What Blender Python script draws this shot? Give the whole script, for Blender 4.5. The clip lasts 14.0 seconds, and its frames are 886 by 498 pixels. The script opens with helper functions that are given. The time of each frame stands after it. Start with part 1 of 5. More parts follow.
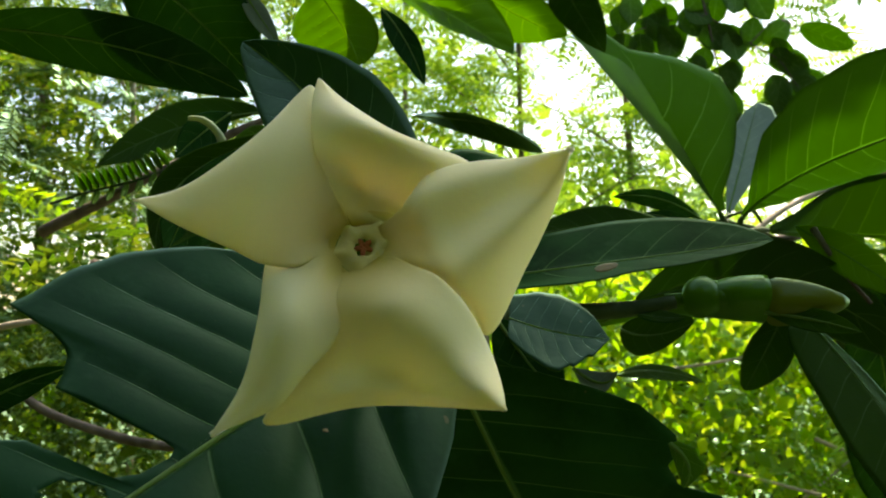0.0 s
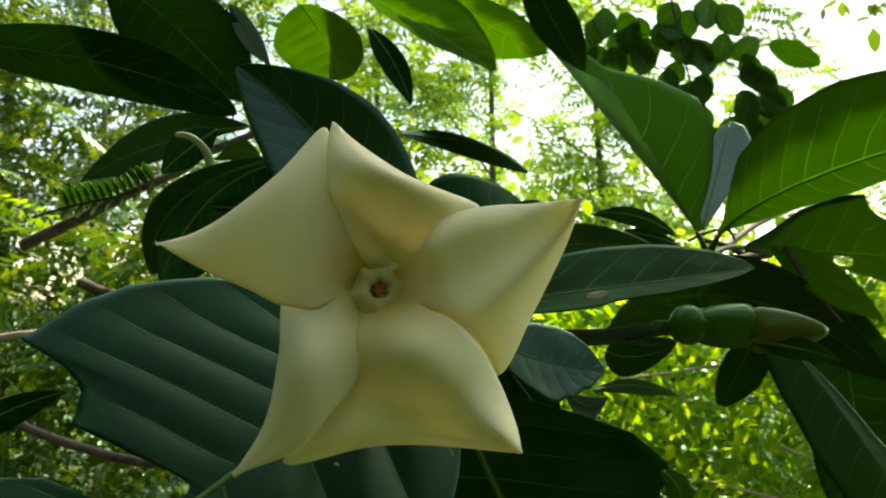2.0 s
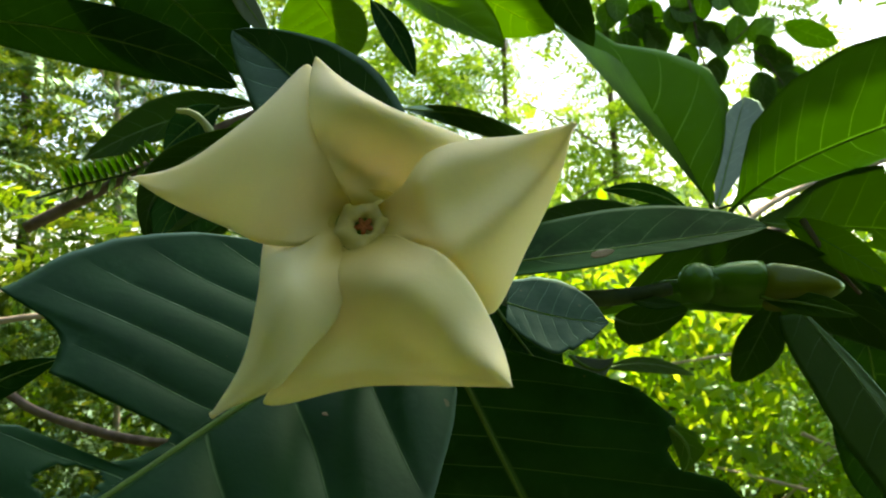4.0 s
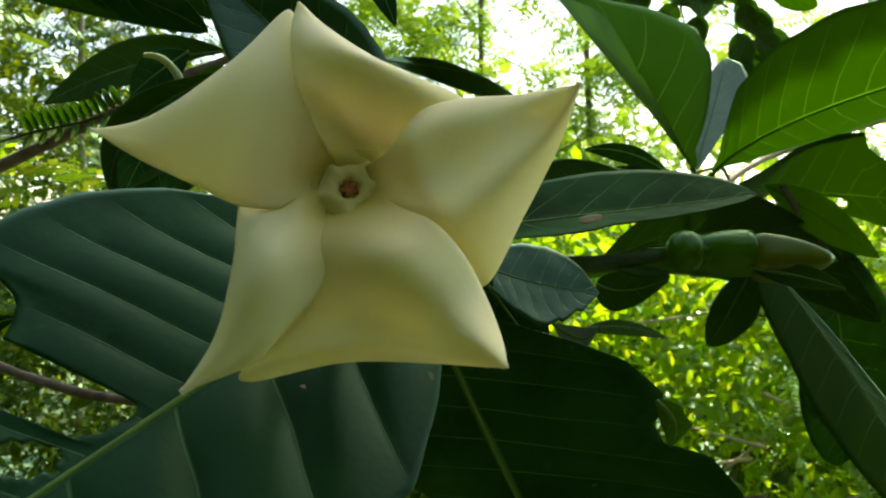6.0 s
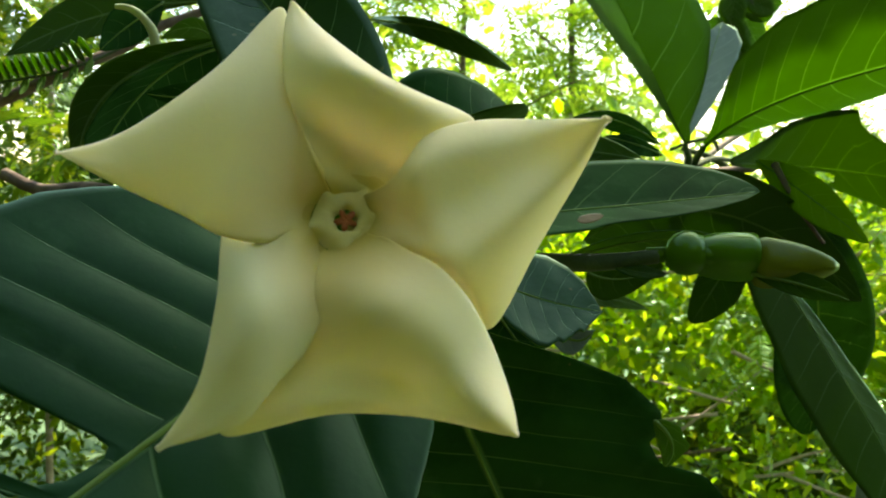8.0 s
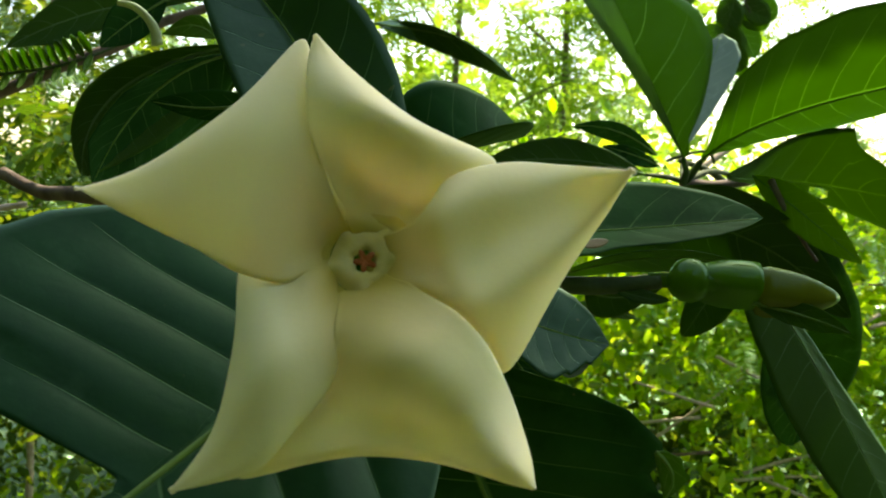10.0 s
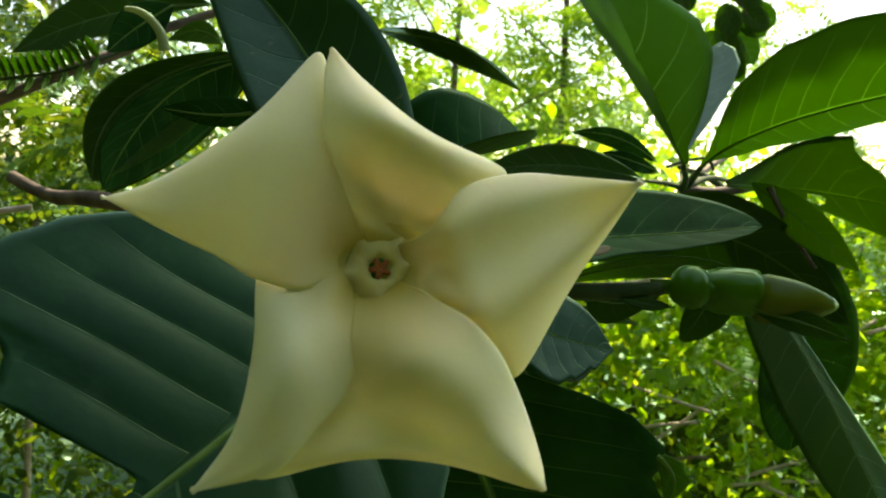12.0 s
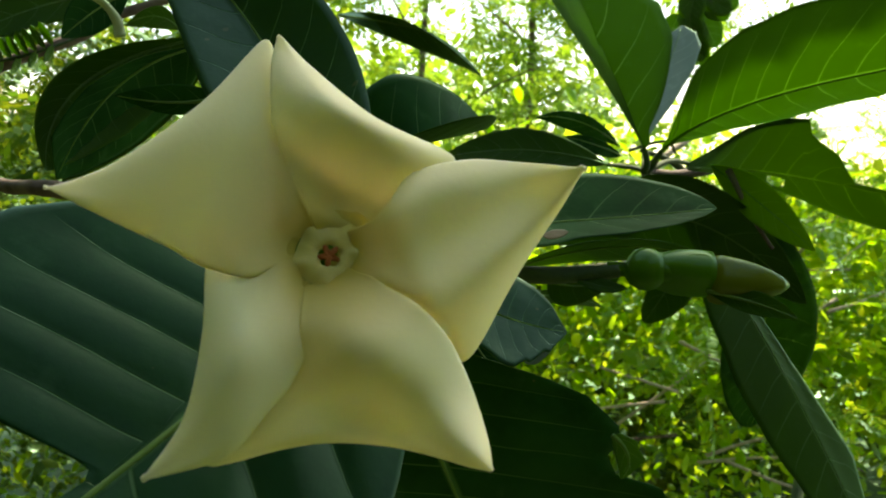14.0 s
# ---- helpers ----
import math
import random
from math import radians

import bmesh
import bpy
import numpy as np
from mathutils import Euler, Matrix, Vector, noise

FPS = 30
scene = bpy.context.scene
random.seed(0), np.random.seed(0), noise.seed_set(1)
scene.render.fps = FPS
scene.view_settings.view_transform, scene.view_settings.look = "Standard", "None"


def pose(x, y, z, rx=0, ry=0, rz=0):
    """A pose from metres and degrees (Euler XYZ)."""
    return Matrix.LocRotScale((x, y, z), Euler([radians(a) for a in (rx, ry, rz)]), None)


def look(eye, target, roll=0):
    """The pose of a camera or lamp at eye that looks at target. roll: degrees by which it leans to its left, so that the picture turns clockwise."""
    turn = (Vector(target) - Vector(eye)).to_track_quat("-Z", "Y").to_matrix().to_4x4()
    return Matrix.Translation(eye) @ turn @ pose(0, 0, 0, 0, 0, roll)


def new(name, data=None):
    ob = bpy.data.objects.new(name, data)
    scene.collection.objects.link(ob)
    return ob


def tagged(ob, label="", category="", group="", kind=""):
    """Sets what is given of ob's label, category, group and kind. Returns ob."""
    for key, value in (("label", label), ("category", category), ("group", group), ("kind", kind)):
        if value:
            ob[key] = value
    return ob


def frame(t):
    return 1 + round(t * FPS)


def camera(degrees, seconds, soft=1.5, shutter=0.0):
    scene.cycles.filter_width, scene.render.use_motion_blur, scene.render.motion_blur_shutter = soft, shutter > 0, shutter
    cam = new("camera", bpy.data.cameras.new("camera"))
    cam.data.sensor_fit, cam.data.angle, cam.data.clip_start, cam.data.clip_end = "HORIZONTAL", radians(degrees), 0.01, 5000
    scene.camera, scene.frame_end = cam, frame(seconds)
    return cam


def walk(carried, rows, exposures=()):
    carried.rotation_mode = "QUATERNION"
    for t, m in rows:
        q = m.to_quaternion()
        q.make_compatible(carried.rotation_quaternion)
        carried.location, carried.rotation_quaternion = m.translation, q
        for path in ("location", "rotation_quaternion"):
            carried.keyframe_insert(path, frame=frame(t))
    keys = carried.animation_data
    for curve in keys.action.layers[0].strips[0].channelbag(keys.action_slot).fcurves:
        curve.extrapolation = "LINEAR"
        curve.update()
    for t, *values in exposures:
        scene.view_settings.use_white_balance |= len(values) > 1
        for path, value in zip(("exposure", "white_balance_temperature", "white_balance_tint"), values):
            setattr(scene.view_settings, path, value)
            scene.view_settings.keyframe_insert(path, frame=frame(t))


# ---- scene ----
cam = camera(58.5, 14.0, soft=1.9)
cam.data.dof.use_dof, cam.data.dof.focus_distance, cam.data.dof.aperture_fstop = True, 0.26, 38.0
PATH = [
    (0.0, 0.0107, -0.0125, 1.4969, 93.40, 1.56, 3.36),
    (0.5, 0.0071, -0.0146, 1.4976, 93.77, 1.26, 2.47),
    (1.0, 0.0087, -0.0150, 1.5003, 93.33, 1.47, 2.27),
    (1.5, 0.0076, -0.0115, 1.5007, 92.78, 1.49, 1.82),
    (2.0, 0.0004, -0.0203, 1.5064, 93.62, 1.19, 1.09),
    (2.5, 0.0096, -0.0139, 1.4903, 93.01, 1.74, 1.94),
    (3.0, 0.0098, -0.0110, 1.4882, 93.60, 2.40, 3.04),
    (5.5, 0.0010, -0.0037, 1.4986, 91.16, 0.89, 0.50),
    (6.0, 0.0018, 0.0025, 1.4956, 90.04, 0.70, 0.16),
    (6.5, 0.0000, -0.0000, 1.5000, 90.00, -0.00, 0.00),
    (7.0, -0.0001, 0.0063, 1.5053, 88.43, -0.34, -1.01),
    (7.5, 0.0017, 0.0156, 1.5101, 86.44, -0.41, -1.07),
    (8.0, -0.0043, 0.0185, 1.5153, 85.79, -1.17, -1.60),
    (10.5, -0.0111, 0.0203, 1.5253, 85.24, -3.41, -2.05),
    (11.0, -0.0116, 0.0199, 1.5233, 85.23, -3.45, -1.45),
    (11.5, -0.0138, 0.0208, 1.5246, 84.99, -3.66, -1.83),
    (12.0, -0.0144, 0.0158, 1.5263, 85.50, -3.40, -2.57),
    (12.5, -0.0144, 0.0167, 1.5256, 85.27, -2.68, -2.25),
    (13.0, -0.0151, 0.0150, 1.5312, 84.73, -2.76, -3.41),
    (13.5, -0.0119, 0.0160, 1.5322, 84.70, -1.85, -4.70),
    (14.0, -0.0100, 0.0137, 1.5269, 84.53, -2.86, -4.74),
]
walk(cam, [(t, pose(*p)) for t, *p in PATH], [(0.0, 1.76, 8800, 8), (2.0, 1.54, 8800, 8), (2.5, 1.52, 8800, 8), (3.0, 1.92, 8800, 8), (5.5, 1.76, 8800, 8), (7.5, 1.88, 8800, 8), (8.0, 2.16, 8800, 8), (10.5, 1.88, 8800, 8), (14.0, 1.84, 8800, 8)])

# ---- world and sun ----
SUN_AZ, SUN_EL = 34.0, 52.0          # degrees from ahead towards the right, and above the horizon
world = bpy.data.worlds.new("sky")
scene.world = world
world.use_nodes = True
wn = world.node_tree.nodes
sky = wn.new("ShaderNodeTexSky")
sky.sky_type = "NISHITA"
sky.sun_disc = False
sky.sun_elevation = radians(SUN_EL)
sky.sun_rotation = radians(SUN_AZ)
wn["Background"].inputs["Strength"].default_value = 0.15
world.node_tree.links.new(sky.outputs[0], wn["Background"].inputs["Color"])
lamp = bpy.data.lights.new("sun", "SUN")
lamp.energy, lamp.angle, lamp.color = 3.5, radians(0.6), (1.0, 0.97, 0.90)
sun = new("sun", lamp)
sun_way = Vector((math.sin(radians(SUN_AZ)) * math.cos(radians(SUN_EL)), math.cos(radians(SUN_AZ)) * math.cos(radians(SUN_EL)), math.sin(radians(SUN_EL))))
sun.matrix_world = look(sun_way * 30, (0, 0, 0))


# ---- materials ----
def shader(name):
    m = bpy.data.materials.new(name)
    m.use_nodes = True
    nt = m.node_tree
    nt.nodes.remove(nt.nodes["Principled BSDF"])
    return m, nt, nt.nodes["Material Output"]


def node(nt, kind, **inputs):
    n = nt.nodes.new("ShaderNode" + kind)
    for k, v in inputs.items():
        key = int(k[1:]) if k[0] == "i" and k[1:].isdigit() else k.replace("_", " ")
        s = n.inputs[key]
        if isinstance(v, bpy.types.NodeSocket):
            nt.links.new(v, s)
        else:
            s.default_value = v
    return n


def math_node(nt, op, a, b=0.0):
    n = nt.nodes.new("ShaderNodeMath")
    n.operation = op
    for i, v in enumerate((a, b)):
        if isinstance(v, bpy.types.NodeSocket):
            nt.links.new(v, n.inputs[i])
        else:
            n.inputs[i].default_value = v
    return n.outputs[0]


def mix_colour(nt, fac, a, b):
    n = nt.nodes.new("ShaderNodeMix")
    n.data_type = "RGBA"
    for i, v in ((0, fac), (6, a), (7, b)):
        if isinstance(v, bpy.types.NodeSocket):
            nt.links.new(v, n.inputs[i])
        else:
            n.inputs[i].default_value = v if i == 0 else (*v, 1)
    return n.outputs[2]


def span(nt, x, lo, hi):
    """0 below lo, 1 above hi."""
    n = nt.nodes.new("ShaderNodeMapRange")
    nt.links.new(x, n.inputs[0])
    n.inputs[1].default_value, n.inputs[2].default_value = lo, hi
    return n.outputs[0]


def noise_tex(nt, scale, detail=3.0, coords=None):
    n = nt.nodes.new("ShaderNodeTexNoise")
    n.inputs["Scale"].default_value, n.inputs["Detail"].default_value = scale, detail
    if coords is None:
        coords = nt.nodes.new("ShaderNodeTexCoord").outputs["Object"]
    nt.links.new(coords, n.inputs["Vector"])
    return n.outputs[0]


def thin(nt, out, colour, through_colour, share, rough, bump=None, spec=0.5, most=0.22):
    """A leaf-like sheet: a dull body with a little gloss, mixed with light that passes through."""
    p = nt.nodes.new("ShaderNodeBsdfDiffuse")
    p.inputs["Roughness"].default_value = 0.4
    gloss = node(nt, "BsdfGlossy", Color=(0.62, 1.0, 0.70, 1), Roughness=rough)
    t = node(nt, "BsdfTranslucent")
    for n, c, k in ((p, colour, "Color"), (t, through_colour, "Color")):
        if isinstance(c, bpy.types.NodeSocket):
            nt.links.new(c, n.inputs[k])
        else:
            n.inputs[k].default_value = (*c, 1)
        if bump is not None:
            nt.links.new(bump, n.inputs["Normal"])
    if bump is not None:
        nt.links.new(bump, gloss.inputs["Normal"])
    sheen = node(nt, "Fresnel", IOR=1.42)
    if bump is not None:
        nt.links.new(bump, sheen.inputs["Normal"])
    fac = math_node(nt, "MINIMUM", math_node(nt, "MULTIPLY", sheen.outputs[0], spec * 2.6), most)
    body = node(nt, "MixShader", i0=fac, i1=p.outputs[0], i2=gloss.outputs[0])
    m = node(nt, "MixShader", i0=share, i1=body.outputs[0], i2=t.outputs[0])
    nt.links.new(m.outputs[0], out.inputs[0])


def leaf_material(name, dark, light, vein, through_colour, share, rough, spec=0.5, depth=0.0006, most=0.22):
    m, nt, out = shader(name)
    uv = node(nt, "SeparateXYZ", i0=nt.nodes.new("ShaderNodeUVMap").outputs[0])
    line = math_node(nt, "ABSOLUTE", math_node(nt, "SUBTRACT", math_node(nt, "FRACT", uv.outputs[0]), 0.5))
    side = math_node(nt, "ABSOLUTE", math_node(nt, "SUBTRACT", uv.outputs[1], 0.5))       # 0 at the midrib, 0.5 at the margin
    width = math_node(nt, "MULTIPLY", math_node(nt, "SUBTRACT", 0.62, side), 0.038)
    lateral = math_node(nt, "SUBTRACT", 1.0, span(nt, math_node(nt, "DIVIDE", line, width), 0.4, 1.3))
    lateral = math_node(nt, "MULTIPLY", lateral, math_node(nt, "SUBTRACT", 1.0, span(nt, side, 0.40, 0.47)))
    rib = math_node(nt, "SUBTRACT", 1.0, span(nt, side, 0.008, 0.016))
    veins = math_node(nt, "MAXIMUM", math_node(nt, "MULTIPLY", lateral, 0.85), rib)
    big, fine = noise_tex(nt, 28.0, 4), noise_tex(nt, 420.0, 3)
    body = mix_colour(nt, span(nt, big, 0.35, 0.7), dark, light)
    body = mix_colour(nt, math_node(nt, "MULTIPLY", span(nt, fine, 0.45, 0.8), 0.25), body, light)
    speck = span(nt, noise_tex(nt, 190.0, 1), 0.78, 0.8)
    body = mix_colour(nt, math_node(nt, "MULTIPLY", speck, 0.5), body, (0.16, 0.13, 0.06))
    scuff = span(nt, noise_tex(nt, 70.0, 6), 0.60, 0.74)
    body = mix_colour(nt, math_node(nt, "MULTIPLY", scuff, 0.22), body, [min(1, 0.05 + c * 2.0) for c in light])
    body = mix_colour(nt, veins, body, vein)
    height = math_node(nt, "ADD", math_node(nt, "MULTIPLY", veins, -0.5), math_node(nt, "MULTIPLY", fine, 0.25))
    b = node(nt, "Bump", Height=height, Distance=depth, Strength=0.6)
    r = math_node(nt, "ADD", rough - 0.08, math_node(nt, "MULTIPLY", big, 0.16))
    thin(nt, out, body, mix_colour(nt, veins, through_colour, [min(1, 0.12 + c * 1.5) for c in through_colour]), share, 0.4, b.outputs[0], spec, most)
    nt.links.new(r, [n for n in nt.nodes if n.type == "BSDF_GLOSSY"][0].inputs["Roughness"])
    return m


LEAF_TOP = leaf_material("leaf_top", (0.005, 0.032, 0.006), (0.017, 0.084, 0.018), (0.075, 0.18, 0.05), (0.10, 0.30, 0.015), 0.06, 0.36, 0.06)
LEAF_UNDER = leaf_material("leaf_under", (0.022, 0.066, 0.010), (0.034, 0.086, 0.014), (0.09, 0.17, 0.045), (0.28, 0.55, 0.02), 0.33, 0.50, 0.12)
SHEEN_TOP = leaf_material("glossy_leaf_top", (0.004, 0.028, 0.009), (0.010, 0.055, 0.018), (0.05, 0.13, 0.05), (0.10, 0.30, 0.015), 0.06, 0.33, 0.15)
SKY_TOP = leaf_material("mirroring_leaf_top", (0.004, 0.030, 0.009), (0.012, 0.055, 0.018), (0.045, 0.12, 0.045), (0.10, 0.30, 0.015), 0.06, 0.34, 0.42, most=0.6)
MID_TOP = leaf_material("mid_leaf_top", (0.010, 0.045, 0.009), (0.018, 0.066, 0.013), (0.03, 0.08, 0.02), (0.22, 0.46, 0.02), 0.13, 0.42, 0.18)
# Lighter pair of leaf faces: the glow of backlight is put into the green.
LIT_TOP = leaf_material("lit_leaf_top", (0.03, 0.08, 0.015), (0.045, 0.11, 0.02), (0.11, 0.19, 0.06), (0.22, 0.46, 0.04), 0.35, 0.45, 0.3)
LIT_UNDER = leaf_material("lit_leaf_under", (0.05, 0.12, 0.018), (0.07, 0.15, 0.025), (0.3, 0.42, 0.16), (0.22, 0.47, 0.045), 0.35, 0.52, 0.15)
# Lime green brightened further, so that leaves out of the sun look sunlit.
SUN_LIME_UNDER = leaf_material("sun_lime_leaf_under", (0.10, 0.20, 0.015), (0.14, 0.25, 0.02), (0.20, 0.32, 0.05), (0.46, 0.72, 0.03), 0.55, 0.5, 0.15)
LEAF_PALE = leaf_material("leaf_pale", (0.22, 0.28, 0.25), (0.28, 0.34, 0.30), (0.38, 0.44, 0.37), (0.12, 0.24, 0.05), 0.15, 0.5)


def foliage_material(name, colours, share, rough=0.45, spec=0.14):
    """Leaves of the distance: each leaf its own tint."""
    m, nt, out = shader(name)
    g = nt.nodes.new("ShaderNodeNewGeometry").outputs["Random Per Island"]
    g = math_node(nt, "POWER", g, 2.0)
    c = mix_colour(nt, g, colours[0], colours[1])
    t = mix_colour(nt, g, colours[2], colours[3])
    thin(nt, out, c, t, share, rough, spec=spec)
    return m


def bark_material(name, a, b, scale=60.0):
    m, nt, out = shader(name)
    n1, n2 = noise_tex(nt, scale, 5), noise_tex(nt, scale * 7, 3)
    c = mix_colour(nt, span(nt, n1, 0.35, 0.65), a, b)
    bump = node(nt, "Bump", Height=math_node(nt, "ADD", n1, math_node(nt, "MULTIPLY", n2, 0.4)), Distance=0.001, Strength=0.8)
    p = node(nt, "BsdfPrincipled", Base_Color=c, Roughness=0.85, Normal=bump.outputs[0])
    nt.links.new(p.outputs[0], out.inputs[0])
    return m


BARK = bark_material("bark", (0.08, 0.055, 0.04), (0.2, 0.15, 0.11))
BARK_PALE = bark_material("bark_pale", (0.34, 0.27, 0.20), (0.50, 0.42, 0.33))
STEM = bark_material("green_stem", (0.03, 0.06, 0.018), (0.06, 0.1, 0.03), 90)


def petal_material(name, foot, blade):
    m, nt, out = shader(name)
    uv = node(nt, "SeparateXYZ", i0=nt.nodes.new("ShaderNodeUVMap").outputs[0])
    big, fine = noise_tex(nt, 60.0, 3), noise_tex(nt, 700.0, 2)
    body = mix_colour(nt, math_node(nt, "MULTIPLY", span(nt, big, 0.42, 0.72), 0.5), blade, (0.88, 0.83, 0.45))
    # yellow pigment at the foot, deepened to carry the shade of the hollows
    body = mix_colour(nt, span(nt, uv.outputs[0], 0.14, 0.56), foot, body)
    b = node(nt, "Bump", Height=math_node(nt, "ADD", fine, math_node(nt, "MULTIPLY", big, 2.0)), Distance=0.0003, Strength=0.15)
    p = node(nt, "BsdfPrincipled", Base_Color=body, Roughness=0.55, Normal=b.outputs[0], Subsurface_Weight=0.7, Subsurface_Scale=0.002, Specular_IOR_Level=0.3)
    p.inputs["Subsurface Radius"].default_value = (1.0, 0.93, 0.75)
    t = node(nt, "BsdfTranslucent", Color=(0.95, 0.92, 0.76, 1), Normal=b.outputs[0])
    nt.links.new(node(nt, "MixShader", i0=0.24, i1=p.outputs[0], i2=t.outputs[0]).outputs[0], out.inputs[0])
    return m


def plain(name, colour, rough=0.6, share=0.0, through_colour=(0.5, 0.5, 0.2), scale=150.0, vary=0.25, spec=0.3):
    m, nt, out = shader(name)
    n = noise_tex(nt, scale, 3)
    c = mix_colour(nt, n, [x * (1 - vary) for x in colour], [min(1, x * (1 + vary)) for x in colour])
    b = node(nt, "Bump", Height=n, Distance=0.0005, Strength=0.4)
    thin(nt, out, c, through_colour, share, rough, b.outputs[0], spec)
    return m


PETAL = petal_material("petal", (0.62, 0.46, 0.06), (0.93, 0.87, 0.48))
THROAT = plain("throat", (0.50, 0.13, 0.035), 0.7)
CORONA = petal_material("corona", (0.84, 0.68, 0.24), (0.86, 0.72, 0.28))
BUD_GREEN = plain("bud_green", (0.055, 0.155, 0.009), 0.15, 0.22, (0.25, 0.5, 0.03), spec=0.34)
DRY = plain("dry_leaf_tissue", (0.34, 0.24, 0.16), 0.8, vary=0.3, scale=400)
POD_SKIN = plain("pod_skin", (0.45, 0.50, 0.30), 0.5, 0.2, (0.5, 0.6, 0.25))
BUD_TIP = plain("bud_tip", (0.11, 0.135, 0.012), 0.16, 0.2, (0.35, 0.40, 0.04), spec=0.34)
SOIL = plain("leaf_litter", (0.05, 0.045, 0.025), 0.9, scale=9.0, vary=0.6)
TREE_LEAF = foliage_material("tree_leaf", ((0.05, 0.12, 0.015), (0.10, 0.16, 0.02), (0.28, 0.52, 0.03), (0.48, 0.66, 0.07)), 0.50)
# Bush leaf colour; in the left thicket it doubles as the sunlit copy.
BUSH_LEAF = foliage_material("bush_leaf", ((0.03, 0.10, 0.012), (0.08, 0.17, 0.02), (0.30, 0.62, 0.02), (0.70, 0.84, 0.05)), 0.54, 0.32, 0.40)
# Dark copy of the foliage colours: the shade of the thicket is in the tint.
SHADE_TINTED_LEAF = foliage_material("shade_tinted_leaf", ((0.018, 0.05, 0.012), (0.05, 0.095, 0.015), (0.12, 0.28, 0.015), (0.40, 0.50, 0.03)), 0.33, 0.5)


# ---- builders ----
def part(name, bm, material, parent=None, label="", smooth=True):
    me = bpy.data.meshes.new(name)
    bm.to_mesh(me)
    bm.free()
    if smooth:
        me.polygons.foreach_set("use_smooth", [True] * len(me.polygons))
    for mm in (material if isinstance(material, (list, tuple)) else [material]):
        me.materials.append(mm)
    ob = new(name, me)
    if parent is not None:
        ob.parent = parent
    if label:
        ob["label"] = label
    return ob


def thing(name, label, category, group="", kind=""):
    return tagged(new(name), label, category, group, kind)


def spline(points, n):
    """n + 1 points along a smooth curve through the given ones."""
    p = [Vector(q) for q in points]
    p = [2 * p[0] - p[1]] + p + [2 * p[-1] - p[-2]]
    out = []
    for i in range(n + 1):
        s = i / n * (len(p) - 3)
        k = min(int(s), len(p) - 4)
        t = s - k
        a, b, c, d = p[k:k + 4]
        out.append(0.5 * (2 * b + (c - a) * t + (2 * a - 5 * b + 4 * c - d) * t * t + (3 * b - a - 3 * c + d) * t ** 3))
    return out


def ring_tube(bm, path, radii, sides=8, rough=0.0):
    rings = []
    for i, p in enumerate(path):
        d = (path[min(i + 1, len(path) - 1)] - path[max(i - 1, 0)]).normalized()
        a = d.orthogonal().normalized() if i == 0 else (a - d * a.dot(d)).normalized()
        b = d.cross(a)
        r = radii(i / (len(path) - 1)) if callable(radii) else radii
        rings.append([bm.verts.new(p + (a * math.cos(w) + b * math.sin(w)) * r * (1 + rough * noise.noise((p + a * math.cos(w) * 9 * r + b * math.sin(w) * 9 * r) * 60)))
                      for w in (2 * math.pi * j / sides for j in range(sides))])
    for r0, r1 in zip(rings, rings[1:]):
        for j in range(sides):
            bm.faces.new((r0[j], r0[(j + 1) % sides], r1[(j + 1) % sides], r1[j]))
    bm.faces.new(rings[0][::-1])
    bm.faces.new(rings[-1])


def stem(points, r0, r1, material, parent, name="branch", label="", n=28, rough=0.25):
    bm = bmesh.new()
    ring_tube(bm, spline(points, n), lambda u: r0 + (r1 - r0) * u, 8, rough)
    return part(name, bm, material, parent, label)


def width_at(w, u):
    """Half width along a leaf: a table of (place, share), or an exponent of a plain oval."""
    if isinstance(w, (int, float)):
        return max(0.0, math.sin(math.pi * min(1, max(0, u)) ** 0.95)) ** w
    for (a, x), (b, y) in zip(w, w[1:]):
        if u <= b:
            t = (u - a) / (b - a)
            return x + (y - x) * t
    return w[-1][1]


LEAF_COUNT = [0]


